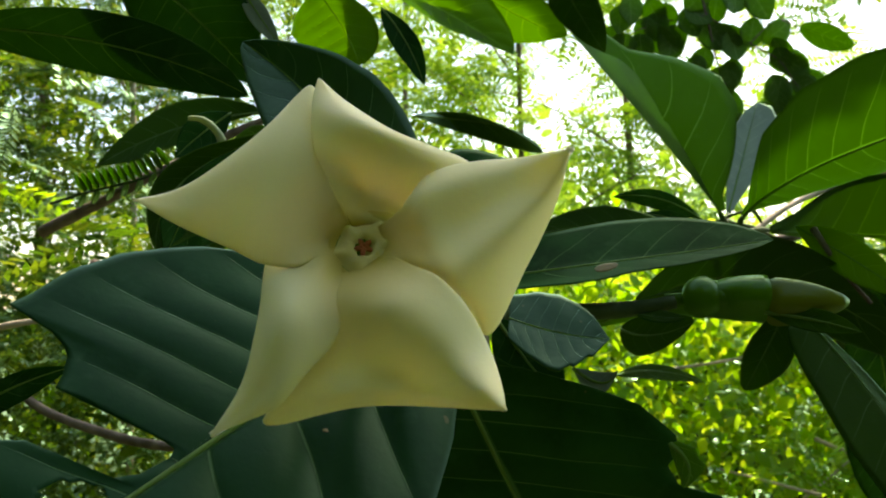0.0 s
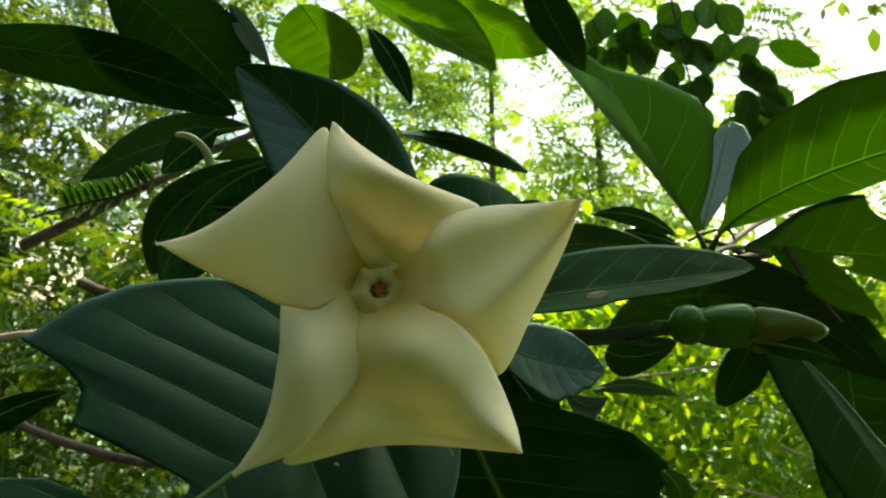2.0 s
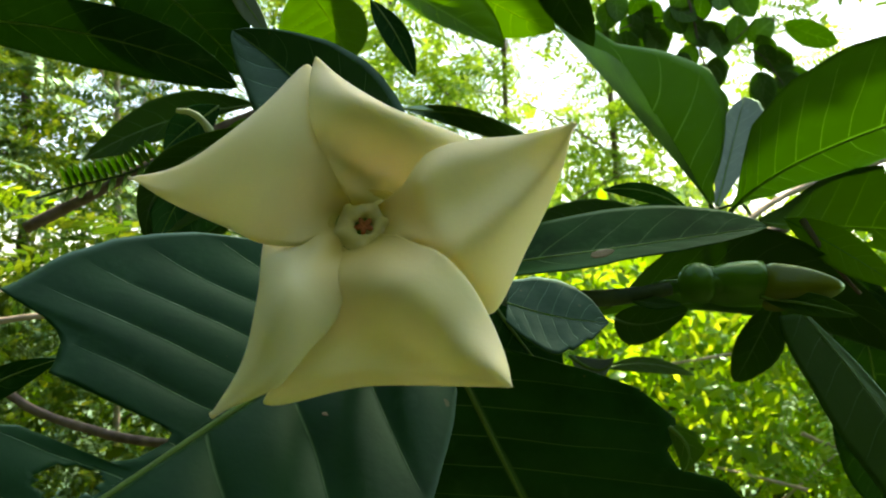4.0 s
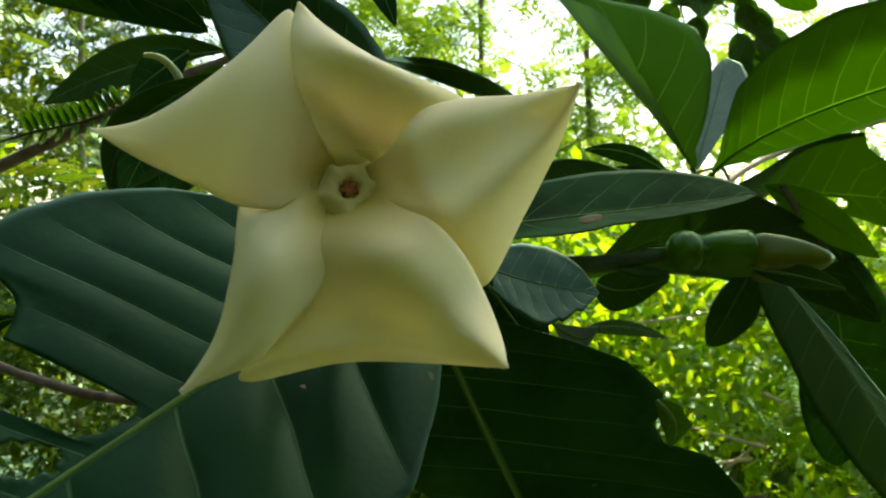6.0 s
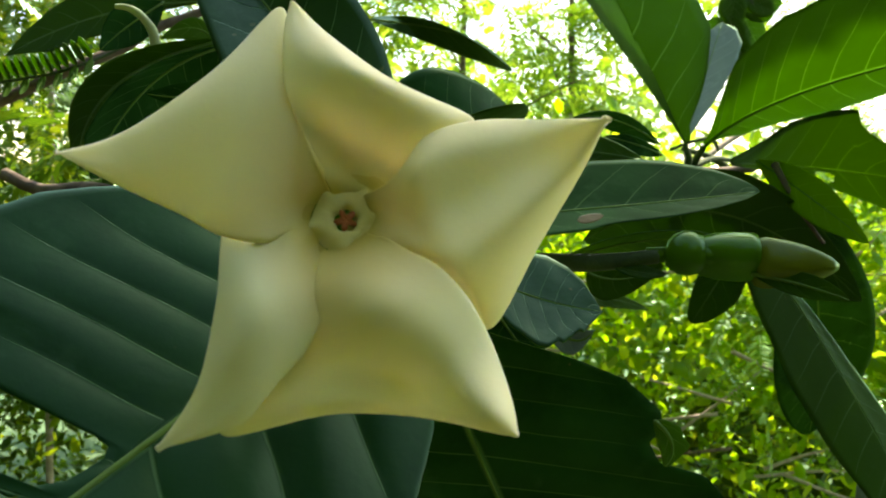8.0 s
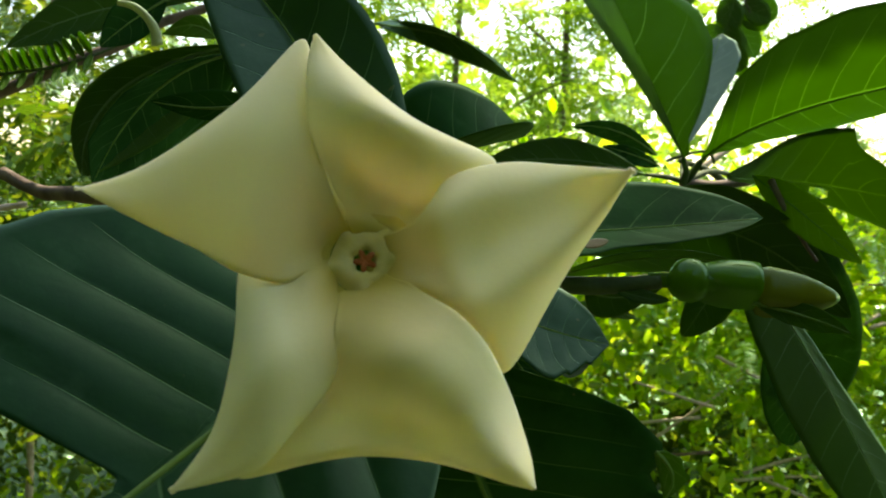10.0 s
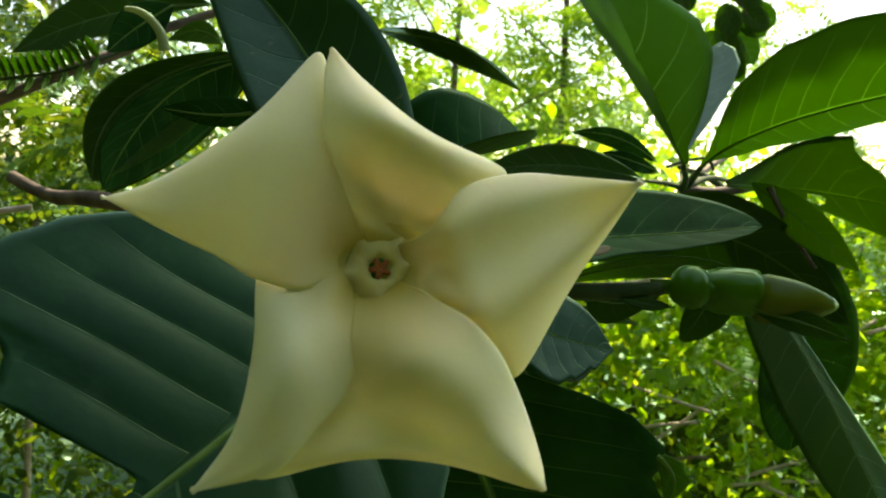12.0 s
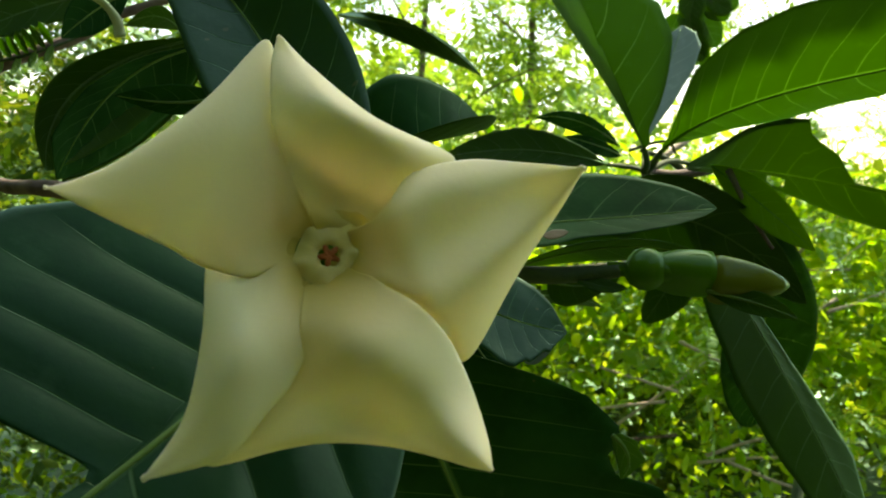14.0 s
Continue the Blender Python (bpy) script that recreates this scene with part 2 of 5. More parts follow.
def leaf(base, mid, tip, left, right, wl=0.85, wr=0.85, under=False, pale=False, lit_tone=False, mid_tone=False, sheen=False, dry=False, nv=9, lean=2.2, fold=0.08, hole=None, pucker=0.6, n=(44, 8), label="", parent=None, name="leaf", rib_r=0.0008, left_veins=None):
    """A leaf along base, mid and tip; left and right reach from its middle to its margins. under: its lower face looks out."""
    LEAF_COUNT[0] += 1
    seed = LEAF_COUNT[0] * 7.3
    base, mid, tip, left, right = (Vector(q) for q in (base, mid, tip, left, right))
    ctrl = 2 * mid - (base + tip) / 2
    spine = lambda u: base * (1 - u) ** 2 + ctrl * 2 * u * (1 - u) + tip * u * u
    normal = (tip - base).cross(right - left).normalized()
    if normal.y > 0:
        normal.negate()                       # towards the side from which it is looked at
    size = (left.length + right.length) / 2
    nu, nh = n
    thick = 0.00035
    bm = bmesh.new()
    uv = bm.loops.layers.uv.new("UVMap")
    grid, info = [], {}
    for i in range(nu + 1):
        u = i / nu
        row = []
        c = spine(u)
        for j in range(-nh, nh + 1):
            s = j / nh
            w = width_at(wl if j < 0 else wr, u)
            w *= 1 + 0.018 * noise.noise((u * 14, seed, 1.0 if j < 0 else 5.0)) + 0.02 * noise.noise((u * 5, seed, 3.0 if j < 0 else 8.0))
            p = c + (left * -s if j < 0 else right * s) * w
            a = abs(s) * w
            up = fold * size * a + size * 0.05 * noise.noise((u * 3, s * 1.5, seed)) * a
            phase = u * nv - (abs(s) * 0.75 + 0.4 * s * s) * lean * 0.5
            relief = pucker
            if left_veins and j < 0:
                count, slant, start = left_veins
                phase = u * count + slant * (1 - 2.2 * u) * abs(s) + start
                relief = 0.42 * pucker
            phase += 0.10 * noise.noise((u * 5, s * 2.2, seed)) * min(1, abs(s) * 3)
            up += size * 0.030 * relief * (abs((math.cos if under else math.sin)(math.pi * phase)) ** 0.8 - 0.6) * math.sin(math.pi * min(1, abs(s)) ** 0.8)
            v = bm.verts.new(p + normal * up)
            row.append(v)
            info[v] = (phase + 0.5, s * 0.5 + 0.5)
        grid.append(row)
    bm.normal_update()
    quads = []
    for i in range(nu):
        for j in range(2 * nh):
            if hole:
                hu, hs, ru, rs = hole
                if ((i + 0.5) / nu - hu) ** 2 / ru ** 2 + ((j + 0.5) / nh - 1 - hs) ** 2 / rs ** 2 < 1:
                    continue
            quads.append((grid[i][j], grid[i][j + 1], grid[i + 1][j + 1], grid[i + 1][j]))
    backs = {}
    for q in quads:
        for v in q:
            if v not in backs:
                backs[v] = bm.verts.new(v.co - normal * thick)
                info[backs[v]] = info[v]
    front = [bm.faces.new(q) for q in quads]
    flip = sum(f.normal.dot(normal) for f in front if not f.normal_update()) < 0
    rear = [bm.faces.new([backs[v] for v in reversed(q)]) for q in quads]
    for f in rear:
        f.material_index = 1
    for e in [e for f in front for e in f.edges if e.is_boundary]:
        if e.is_boundary and e.verts[0] in backs and e.verts[1] in backs:
            f = bm.faces.new((e.verts[1], e.verts[0], backs[e.verts[0]], backs[e.verts[1]]))
            f.material_index = 1
    if flip:
        bmesh.ops.reverse_faces(bm, faces=bm.faces[:])
    for f in bm.faces:
        for lp in f.loops:
            lp[uv].uv = info[lp.vert]
    top, low = (LIT_TOP, LIT_UNDER) if lit_tone else (LEAF_TOP, LEAF_PALE if pale else LEAF_UNDER)
    if lit_tone == "sun_lime":
        low = SUN_LIME_UNDER
    if sheen:
        top = SKY_TOP if sheen == "sky" else SHEEN_TOP
    if mid_tone:
        top = MID_TOP
    if dry:
        top = low = DRY
    under = under or pale or lit_tone or mid_tone
    ob = part(name, bm, [low, top] if under else [top, low], parent or SHRUB, label)
    # the midrib stands out below the blade
    rib = bmesh.new()
    r = rib_r
    sign = 1 if under else 0.3
    pts = [spine(i / 20 * 0.97) + normal * (r * 0.35 * sign) for i in range(21)]
    ring_tube(rib, pts, lambda u: r * (1.05 - 0.85 * u), 6)
    part("midrib", rib, RIB, ob)
    return ob


RIB = plain("midrib", (0.15, 0.26, 0.07), 0.45, 0.35, (0.3, 0.55, 0.06))


def petal(stations, tip, tuck_l=(0.0, 0.2), tuck_r=(0.0, 0.2), hollow=0.30, soften=5, tuck_from=0.22, swell=0.15, folds=(), order=0, label=""):
    """A petal skinned between two margins that meet at its tip: hollow at its foot, swelling further out, with margins that tuck back.
    folds: swellings and hollows (x, z, length, breadth, slant in degrees, height) on the sheet."""
    lefts, rights = [a for a, b in stations] + [tip], [b for a, b in stations] + [tip]
    nu, nvv = 48, 28
    le, ri = spline(lefts, nu), spline(rights, nu)
    bm = bmesh.new()
    uv = bm.loops.layers.uv.new("UVMap")
    axis, outward = Vector((0, -0.92, 0.39)), Vector((0.08, -0.99, 0.08))
    grid, info = [], {}
    sheet = np.zeros((nu + 1, nvv + 1, 3))
    for i in range(nu + 1):
        u = i / nu
        wide = (ri[i] - le[i]).length
        for j in range(nvv + 1):
            v = j / nvv
            s = 2 * v - 1
            p = le[i].lerp(ri[i], v)
            bulge = -hollow * math.exp(-((u - 0.29) / 0.12) ** 2) + swell * math.exp(-((u - 0.62) / 0.2) ** 2) - 0.06 * max(0, u - 0.8) * 5
            h = bulge * min(wide, 0.03) * (1 - s * s) - 0.012 * wide * abs(s) ** 6
            h += 0.0010 * noise.noise(p * 55) * math.sin(math.pi * u)
            back = max(0.0, 1 - (1 - v) / tuck_r[1]) ** 1.7 * tuck_r[0] + max(0.0, 1 - v / tuck_l[1]) ** 1.7 * tuck_l[0]
            p = p + axis * h + (p - Vector((0, 0, 1.5))).normalized() * back * min(1.0, math.sin(math.pi * u) * 1.5) * min(1.0, max(0.0, (u - tuck_from) / 0.25))
            # the feet of the petals run together into one funnel
            near = min(1.0, max(0.0, (0.46 - u) / 0.30))
            near = near * near * (3 - 2 * near)
            out_h = (p - HEART).dot(AX)
            ring_r = (p - HEART - AX * out_h).length
            rise = min(1.0, max(0.0, (ring_r - 0.0035) / 0.0075))
            p = p + AX * near * (-0.0040 + 0.0052 * rise * rise * (3 - 2 * rise) - order * 0.00012 - out_h)
            for fx, fz, fl, fb, slant, height in folds:
                ca, sa = math.cos(radians(slant)), math.sin(radians(slant))
                along, across = (p.x - fx) * ca + (p.z - fz) * sa, (p.z - fz) * ca - (p.x - fx) * sa
                p = p + outward * height * math.exp(-(along / fl) ** 2 - (across / fb) ** 2)
            sheet[i, j] = p
    for k in range(soften):
        sheet[1:-1, 1:-1] = (sheet[:-2, 1:-1] + sheet[2:, 1:-1] + sheet[1:-1, :-2] + sheet[1:-1, 2:]) / 4
    for i in range(nu + 1):
        grid.append([bm.verts.new(sheet[i, j]) for j in range(nvv + 1)])
        for j in range(nvv + 1):
            info[grid[i][j]] = (i / nu, j / nvv)
    for i in range(nu):
        for j in range(nvv):
            bm.faces.new((grid[i][j], grid[i][j + 1], grid[i + 1][j + 1], grid[i + 1][j]))
    bm.normal_update()
    if sum(f.normal.dot(axis) for f in bm.faces) < 0:
        bmesh.ops.reverse_faces(bm, faces=bm.faces[:])
    for f in bm.faces:
        for lp in f.loops:
            lp[uv].uv = info[lp.vert]
    ob = part("petal", bm, PETAL, FLOWER, label)
    so = ob.modifiers.new("thickness", "SOLIDIFY")
    so.thickness, so.offset = 0.0014, -1
    be = ob.modifiers.new("soft", "SUBSURF")
    be.levels = be.render_levels = 1
    return ob


def leaf_cloud(name, centres, size, material, label, category, rng, droop=0.3, spread=0.35, ratio=0.5):
    """Many small bent leaves round the given places, in one mesh."""
    n = len(centres)
    c = np.asarray(centres) + rng.normal(0, spread, (n, 3)) * size
    way = rng.normal(0, 1, (n, 3)); way[:, 2] -= droop
    way /= np.linalg.norm(way, axis=1)[:, None]
    up = rng.normal(0, 0.6, (n, 3)) + np.array([0, 0, 1.0])
    side = np.cross(way, up); side /= np.linalg.norm(side, axis=1)[:, None] + 1e-9
    nor = np.cross(side, way)
    s = size * rng.uniform(0.6, 1.35, (n, 1))
    w = s * ratio
    v = np.stack([c, c + way * s * 0.35 + side * w * 0.5 - nor * s * 0.05, c + way * s * 0.4 + nor * s * 0.06, c + way * s * 0.35 - side * w * 0.5 - nor * s * 0.05,
                  c + way * s * 0.75 + side * w * 0.36 - nor * s * 0.05, c + way * s * 0.75 - side * w * 0.36 - nor * s * 0.05, c + way * s - nor * s * 0.14], 1).reshape(-1, 3)
    faces = []
    for k in range(0, 7 * n, 7):
        faces += [(k, k + 1, k + 2), (k, k + 2, k + 3), (k + 1, k + 4, k + 2), (k + 3, k + 2, k + 5), (k + 2, k + 4, k + 6), (k + 2, k + 6, k + 5)]
    me = bpy.data.meshes.new(name)
    me.from_pydata(v.tolist(), [], faces)
    me.polygons.foreach_set("use_smooth", [True] * len(me.polygons))
    me.materials.append(material)
    return tagged(new(name, me), label, category, kind="stuff")


def frond_cloud(name, centres, length, pairs, material, label, category, rng, droop=0.25, leaflet=0.16):
    """Many feathery fronds, each with two rows of leaflets, in one mesh."""
    verts, faces = [], []
    for c in centres:
        d = rng.normal(0, 1, 3); d[2] = d[2] * 0.4 - droop; d /= np.linalg.norm(d)
        up = np.array([0, 0, 1.0]) + rng.normal(0, 0.35, 3)
        s = np.cross(d, up); s /= np.linalg.norm(s)
        L = length * rng.uniform(0.6, 1.2)
        nrm = np.cross(s, d)
        base = len(verts)
        verts += [c - s * L * 0.006, c + s * L * 0.006, c + d * L - nrm * L * 0.2]
        faces.append((base, base + 1, base + 2))
        for k in range(pairs):
            u = (k + 1) / (pairs + 0.5)
            o = c + d * L * u - nrm * L * 0.2 * u * u
            ll = L * leaflet * (1 - 0.5 * abs(2 * u - 1) ** 2)
            for sg in (-1, 1):
                e = s * sg * 0.9 + d * 0.4 - nrm * rng.uniform(0.0, 0.5)
                h = d * ll * 0.24
                base = len(verts)
                verts += [o, o + e * ll * 0.5 + h, o + e * ll, o + e * ll * 0.5 - h]
                faces.append((base, base + 1, base + 2, base + 3))
    me = bpy.data.meshes.new(name)
    me.from_pydata([tuple(v) for v in verts], [], faces)
    me.materials.append(material)
    return tagged(new(name, me), label, category, kind="stuff")


# ---- ground ----
bm = bmesh.new()
bmesh.ops.create_grid(bm, x_segments=60, y_segments=60, size=1.0)
for v in bm.verts:
    r = max(abs(v.co.x), abs(v.co.y))
    v.co *= 6 if r < 0.5 else 6 + (r - 0.5) * 2 * 800
    v.co.z = 0.06 * noise.noise(v.co * 0.6) + 0.02 * noise.noise(v.co * 3)
tagged(part("ground", bm, SOIL), "brown leaf-littered woodland ground", "ground", kind="structure")

# ---- the shrub that bears the flower ----
SHRUB = thing("flowering_shrub", "glossy dark green shrub with large leathery leaves", "shrub")
stem([(0.03, 0.36, 0.0), (0.05, 0.37, 0.6), (0.02, 0.36, 1.1), (0.02, 0.34, 1.36), (0.005, 0.30, 1.47), (0.0, 0.285, 1.492)], 0.014, 0.0045, BARK, SHRUB, "main_stem", n=60)
stem([(0.0, 0.285, 1.492), (0.0329, 0.3129, 1.4893), (0.0631, 0.3195, 1.4892), (0.087, 0.3184, 1.4922)], 0.0042, 0.003, STEM, SHRUB)
stem([(0.035, 0.362, 0.3), (0.25, 0.55, 0.8), (0.5147, 0.8985, 1.1944), (0.44, 0.8735, 1.3567), (0.3529, 0.836, 1.4688), (0.2971, 0.761, 1.5275), (0.2539, 0.711, 1.5474), (0.2196, 0.696, 1.5555)], 0.008, 0.0022, STEM, SHRUB)
stem([(0.0, 0.285, 1.492), (-0.05, 0.30, 1.50), (-0.1303, 0.34, 1.5119), (-0.1738, 0.38, 1.5119), (-0.201, 0.40, 1.5188)], 0.004, 0.003, BARK, SHRUB)
stem([(0.0, 0.285, 1.492), (-0.04, 0.36, 1.56), (-0.08, 0.46, 1.63), (-0.15, 0.55, 1.66), (-0.19, 0.56, 1.70)], 0.004, 0.003, BARK, SHRUB)

# leaves of the shrub
leaf((-0.0145, 0.2434, 1.4935), (-0.0681, 0.1736, 1.456), (-0.1218, 0.1038, 1.4185), (-0.0766, 0.0061, 0.0304), (0.026, -0.0339, -0.0356), wl=[(0, .5), (.015, .6), (.035, .69), (.06, .79), (.105, .88), (.155, .94), (.22, .96), (.28, .95), (.345, .93), (.36, .72), (.375, .63), (.39, .58), (.42, .53), (.445, .5), (.447, .14), (.455, .06), (.47, .04), (.51, .05), (.53, .09), (.533, .36), (.56, .45), (.7, .5), (.85, .35), (1, 0)], wr=[(0, .5), (.04, .74), (.075, .85), (.11, .93), (.185, 1.07), (.35, 1.1), (.6, .9), (.8, .5), (1, 0)], nv=7, lean=.5, left_veins=(13.7, .8, -.42), fold=0.05, pucker=1.35, sheen=True, hole=(.575, -.24, .028, .17), rib_r=0.0012, n=(200, 20))
leaf((-0.0074, 0.245, 1.4859), (0.0125, 0.252, 1.4406), (0.0344, 0.265, 1.392), (-0.048, 0.0, 0.0045), (0.0645, 0.01, -0.0086), wl=1.0, wr=[(0, .12), (.1, .3), (.15, .68), (.2, .9), (.3, 1.02), (.38, .98), (.42, .9), (.49, .92), (.515, 1.14), (.64, 1.2), (.75, 1.15), (.9, .7), (1, 0)], lean=0, nv=9, rib_r=0.0011, n=(90, 10))
leaf((-0.049, 0.3264, 1.498), (0.0666, 0.3303, 1.5097), (0.1375, 0.3461, 1.5178), (0.0046, 0.0255, 0.0176), (-0.003, -0.0242, -0.0099), wl=.8, wr=[(0, .2), (.2, .85), (.4, 1), (.47, .92), (.51, .74), (.56, .68), (.65, .66), (.8, .5), (.92, .25), (1, 0)], nv=9)
leaf((0.0170, 0.2520, 1.4890), (0.0330, 0.2460, 1.4840), (0.0480, 0.2400, 1.4820), (0.0012, 0.0130, 0.0115), (-0.0018, -0.0130, -0.0124), rib_r=.0003, pucker=.25, wl=[(0, .6), (.25, .9), (.5, 1), (.7, .85), (.85, .55), (1, 0)], wr=[(0, .5), (.2, .8), (.4, 1.0), (.5, .98), (.6, .78), (.64, .80), (.78, .46), (.82, .48), (.92, .2), (1, 0)], nv=7, n=(70, 8), sheen="sky")
leaf((0.1805, 0.5729, 1.5517), (0.1541, 0.6559, 1.6303), (0.0938, 0.8749, 1.8138), (-0.0202, -0.0314, 0.0368), (0.044, -0.0378, 0.03), lit_tone=True, wl=[(0, .06), (.12, .12), (.25, .42), (.36, .72), (.385, .62), (.41, .86), (.5, 1), (.62, .8), (.75, .42), (.9, .3), (1, .2)], wr=[(0, .06), (.12, .14), (.25, .5), (.4, .9), (.5, 1), (.62, .85), (.75, .45), (.9, .3), (1, .2)], nv=8)
leaf((0.2385, 0.7485, 1.5676), (0.2673, 0.786, 1.6273), (0.2964, 0.8235, 1.6907), (-0.018, 0, -0.0029), (0.0281, 0, 0.0018), under=True, pale=True, wl=[(0, .1), (.3, .6), (.6, .95), (.8, .95), (.93, .6), (1, 0)], wr=[(0, .1), (.3, .6), (.6, .95), (.8, .95), (.93, .6), (1, 0)], nv=8)
leaf((0.215, 0.6318, 1.5537), (0.3061, 0.598, 1.6041), (0.4726, 0.4983, 1.6395), (-0.0432, -0.0787, 0.052), (0.0298, 0.0703, -0.0096), lit_tone=True, wl=[(0, .05), (.05, .1), (.2, .7), (.35, .95), (.5, 1), (.7, .85), (.9, .4), (1, 0)], wr=[(0, .05), (.06, .12), (.2, .6), (.5, 1), (.7, .9), (.9, .4), (1, 0)], nv=13, pucker=.7, n=(120, 16), rib_r=0.0016)
leaf((0.231, 0.6172, 1.541), (0.3884, 0.7364, 1.54), (0.4207, 0.5288, 1.514), (-0.0429, -0.0881, 0.0529), (0.0488, 0.0949, -0.0245), mid_tone=True, wl=[(0, .06), (.1, .3), (.25, .7), (.4, .95), (.5, 1), (.515, .8), (.55, .68), (.63, .5), (.65, .36), (.7, .08), (.85, .04), (1, 0)], wr=[(0, .06), (.15, .15), (.3, .3), (.5, .6), (.7, .95), (.82, 1), (.93, .6), (1, 0)], nv=9, n=(120, 12), hole=(.40, .45, .045, .3))
leaf((0.2531, 0.6235, 1.5437), (0.2712, 0.5735, 1.5162), (0.2949, 0.536, 1.4859), (0.008, -0, 0.0121), (-0.0063, 0, -0.0132), lit_tone="sun_lime", nv=8)
leaf((0.3444, 0.7176, 1.5042), (0.4093, 0.8136, 1.3583), (0.4195, 0.8446, 1.261), (-0.0504, -0.0044, -0.0185), (0.0547, -0.001, 0.0219), nv=9, wl=.7, wr=.7)
leaf((0.212, 0.5, 1.474), (0.283, 0.52, 1.385), (0.37, 0.55, 1.262), (-0.042, -0.02, -0.004), (0.014, 0.013, 0.003), nv=10, under=True, rib_r=.0005, fold=.03, wl=[(0, .4), (.06, .6), (.2, .82), (.4, 1), (.6, 1), (.8, .8), (.93, .4), (1, 0)], wr=[(0, .2), (.06, .3), (.2, .6), (.4, .85), (.6, 1.3), (.75, 1.8), (.88, 1.2), (1, 0)])
leaf((0.0655, 0.4423, 1.4762), (0.1278, 0.4315, 1.4924), (0.196, 0.4531, 1.4804), (-0.0041, -0.0108, 0.0065), (0.0064, 0.0216, -0.0082), mid_tone=True, nv=8)
leaf((0.1137, 0.586, 1.4818), (0.2268, 0.611, 1.5017), (0.364, 0.661, 1.4304), (-0.0096, -0.05, 0.033), (-0.0005, 0.0375, -0.0305), under=True, nv=9, wl=.7, wr=.7)
leaf((-0.039, 0.5381, 1.6245), (0.0216, 0.5822, 1.6246), (0.0455, 0.4653, 1.583), (-0.0158, -0.0214, 0.0054), (0.0133, 0.0227, -0.012), under=True, nv=8)
leaf((-0.0311, 0.3917, 1.5285), (0.0145, 0.3817, 1.5412), (0.0467, 0.4327, 1.5514), (-0.0148, 0.0122, 0.0281), (0.0151, -0.032, 0.0075), wl=.7, nv=7)
leaf((0.1680, 0.6200, 1.5400), (0.0980, 0.6000, 1.5470), (0.0330, 0.5700, 1.5370), (0.0000, 0.0060, 0.0158), (0.0000, -0.0060, -0.0130), under=True, nv=8)
leaf((0.201, 0.6985, 1.5584), (0.1583, 0.6735, 1.5754), (0.1151, 0.6485, 1.5754), (0.0019, 0, 0.0071), (-0.0056, 0, -0.0083), nv=7)
leaf((0.2, 0.686, 1.5494), (0.1714, 0.6735, 1.5573), (0.1432, 0.661, 1.5621), (-0.0004, 0, 0.0061), (0.0006, 0, -0.0084), nv=6)
leaf((-0.0167, 0.2515, 1.4883), (-0.0498, 0.3243, 1.5644), (-0.1047, 0.357, 1.6222), (-0.0259, -0.0104, -0.0097), (0.0226, -0.0121, 0.0177), wl=.75, wr=.75, nv=9, rib_r=.001, fold=0.0, sheen="sky")
leaf((-0.1531, 0.57, 1.6397), (-0.2091, 0.54, 1.623), (-0.2507, 0.5, 1.5896), (-0.0027, 0.0, 0.0185), (0.0039, 0.0, -0.0116), nv=8, under=True, wr=[(0, .05), (.2, .35), (.5, 1), (.8, .85), (1, 0)])
leaf((-0.0912, 0.38, 1.5811), (-0.1302, 0.35, 1.5554), (-0.1364, 0.33, 1.52), (-0.0092, -0.01, 0.004), (0.0135, 0.02, -0.0123), nv=10, mid_tone=True, fold=.4)
leaf((-0.0843, 0.365, 1.5761), (-0.1139, 0.345, 1.5557), (-0.1344, 0.335, 1.5172), (-0.0119, -0.02, -0.0017), (-0.0016, 0.045, -0.0159), nv=10, wl=[(0, .1), (.2, .5), (.5, .75), (.8, .6), (1, 0)], wr=.8)
leaf((-0.0985, 0.43, 1.5756), (-0.1336, 0.43, 1.5452), (-0.165, 0.42, 1.5122), (-0.0129, 0.0, 0.0014), (0.0073, 0.0, -0.0083), nv=8, under=True)
leaf((-0.0677, 0.31, 1.5502), (-0.0873, 0.32, 1.5481), (-0.1114, 0.33, 1.5503), (0.0009, 0.0, 0.0068), (0.0018, 0.0, -0.0045), nv=5)
leaf((-0.1644, 0.52, 1.6275), (-0.183, 0.51, 1.6103), (-0.1959, 0.5, 1.5939), (-0.0069, 0.0, 0.0113), (0.0102, 0.0, -0.0078), nv=6)
leaf((-0.3043, 0.42, 1.6616), (-0.202, 0.43, 1.6474), (-0.1305, 0.45, 1.6205), (0.0113, -0.01, 0.0148), (-0.0048, 0.01, -0.0155), nv=9, wl=.7, wr=.7)
leaf((-0.2017, 0.43, 1.7011), (-0.1633, 0.45, 1.6702), (-0.1275, 0.46, 1.6298), (0.0292, 0.0, 0.0127), (-0.0258, 0.0, -0.0135), nv=9)
leaf((-0.1357, 0.45, 1.6898), (-0.124, 0.45, 1.6705), (-0.1104, 0.45, 1.6497), (0.0052, 0.0, 0.0032), (-0.0045, -0.0, -0.005), pale=True, nv=5)
leaf((-0.1497, 0.7438, 1.8007), (-0.1182, 0.7118, 1.7496), (-0.1017, 0.6958, 1.7096), (0.0478, -0.0880, -0.0242), (-0.0552, 0.0800, 0.0163), lit_tone="sun_lime", nv=7, wl=.6, wr=.6)
leaf((-0.0950, 0.7118, 1.8050), (-0.0195, 0.7118, 1.7604), (0.0399, 0.6958, 1.7140), (0.0200, -0.1040, -0.0203), (-0.0218, 0.0960, 0.0186), lit_tone="sun_lime", nv=8)
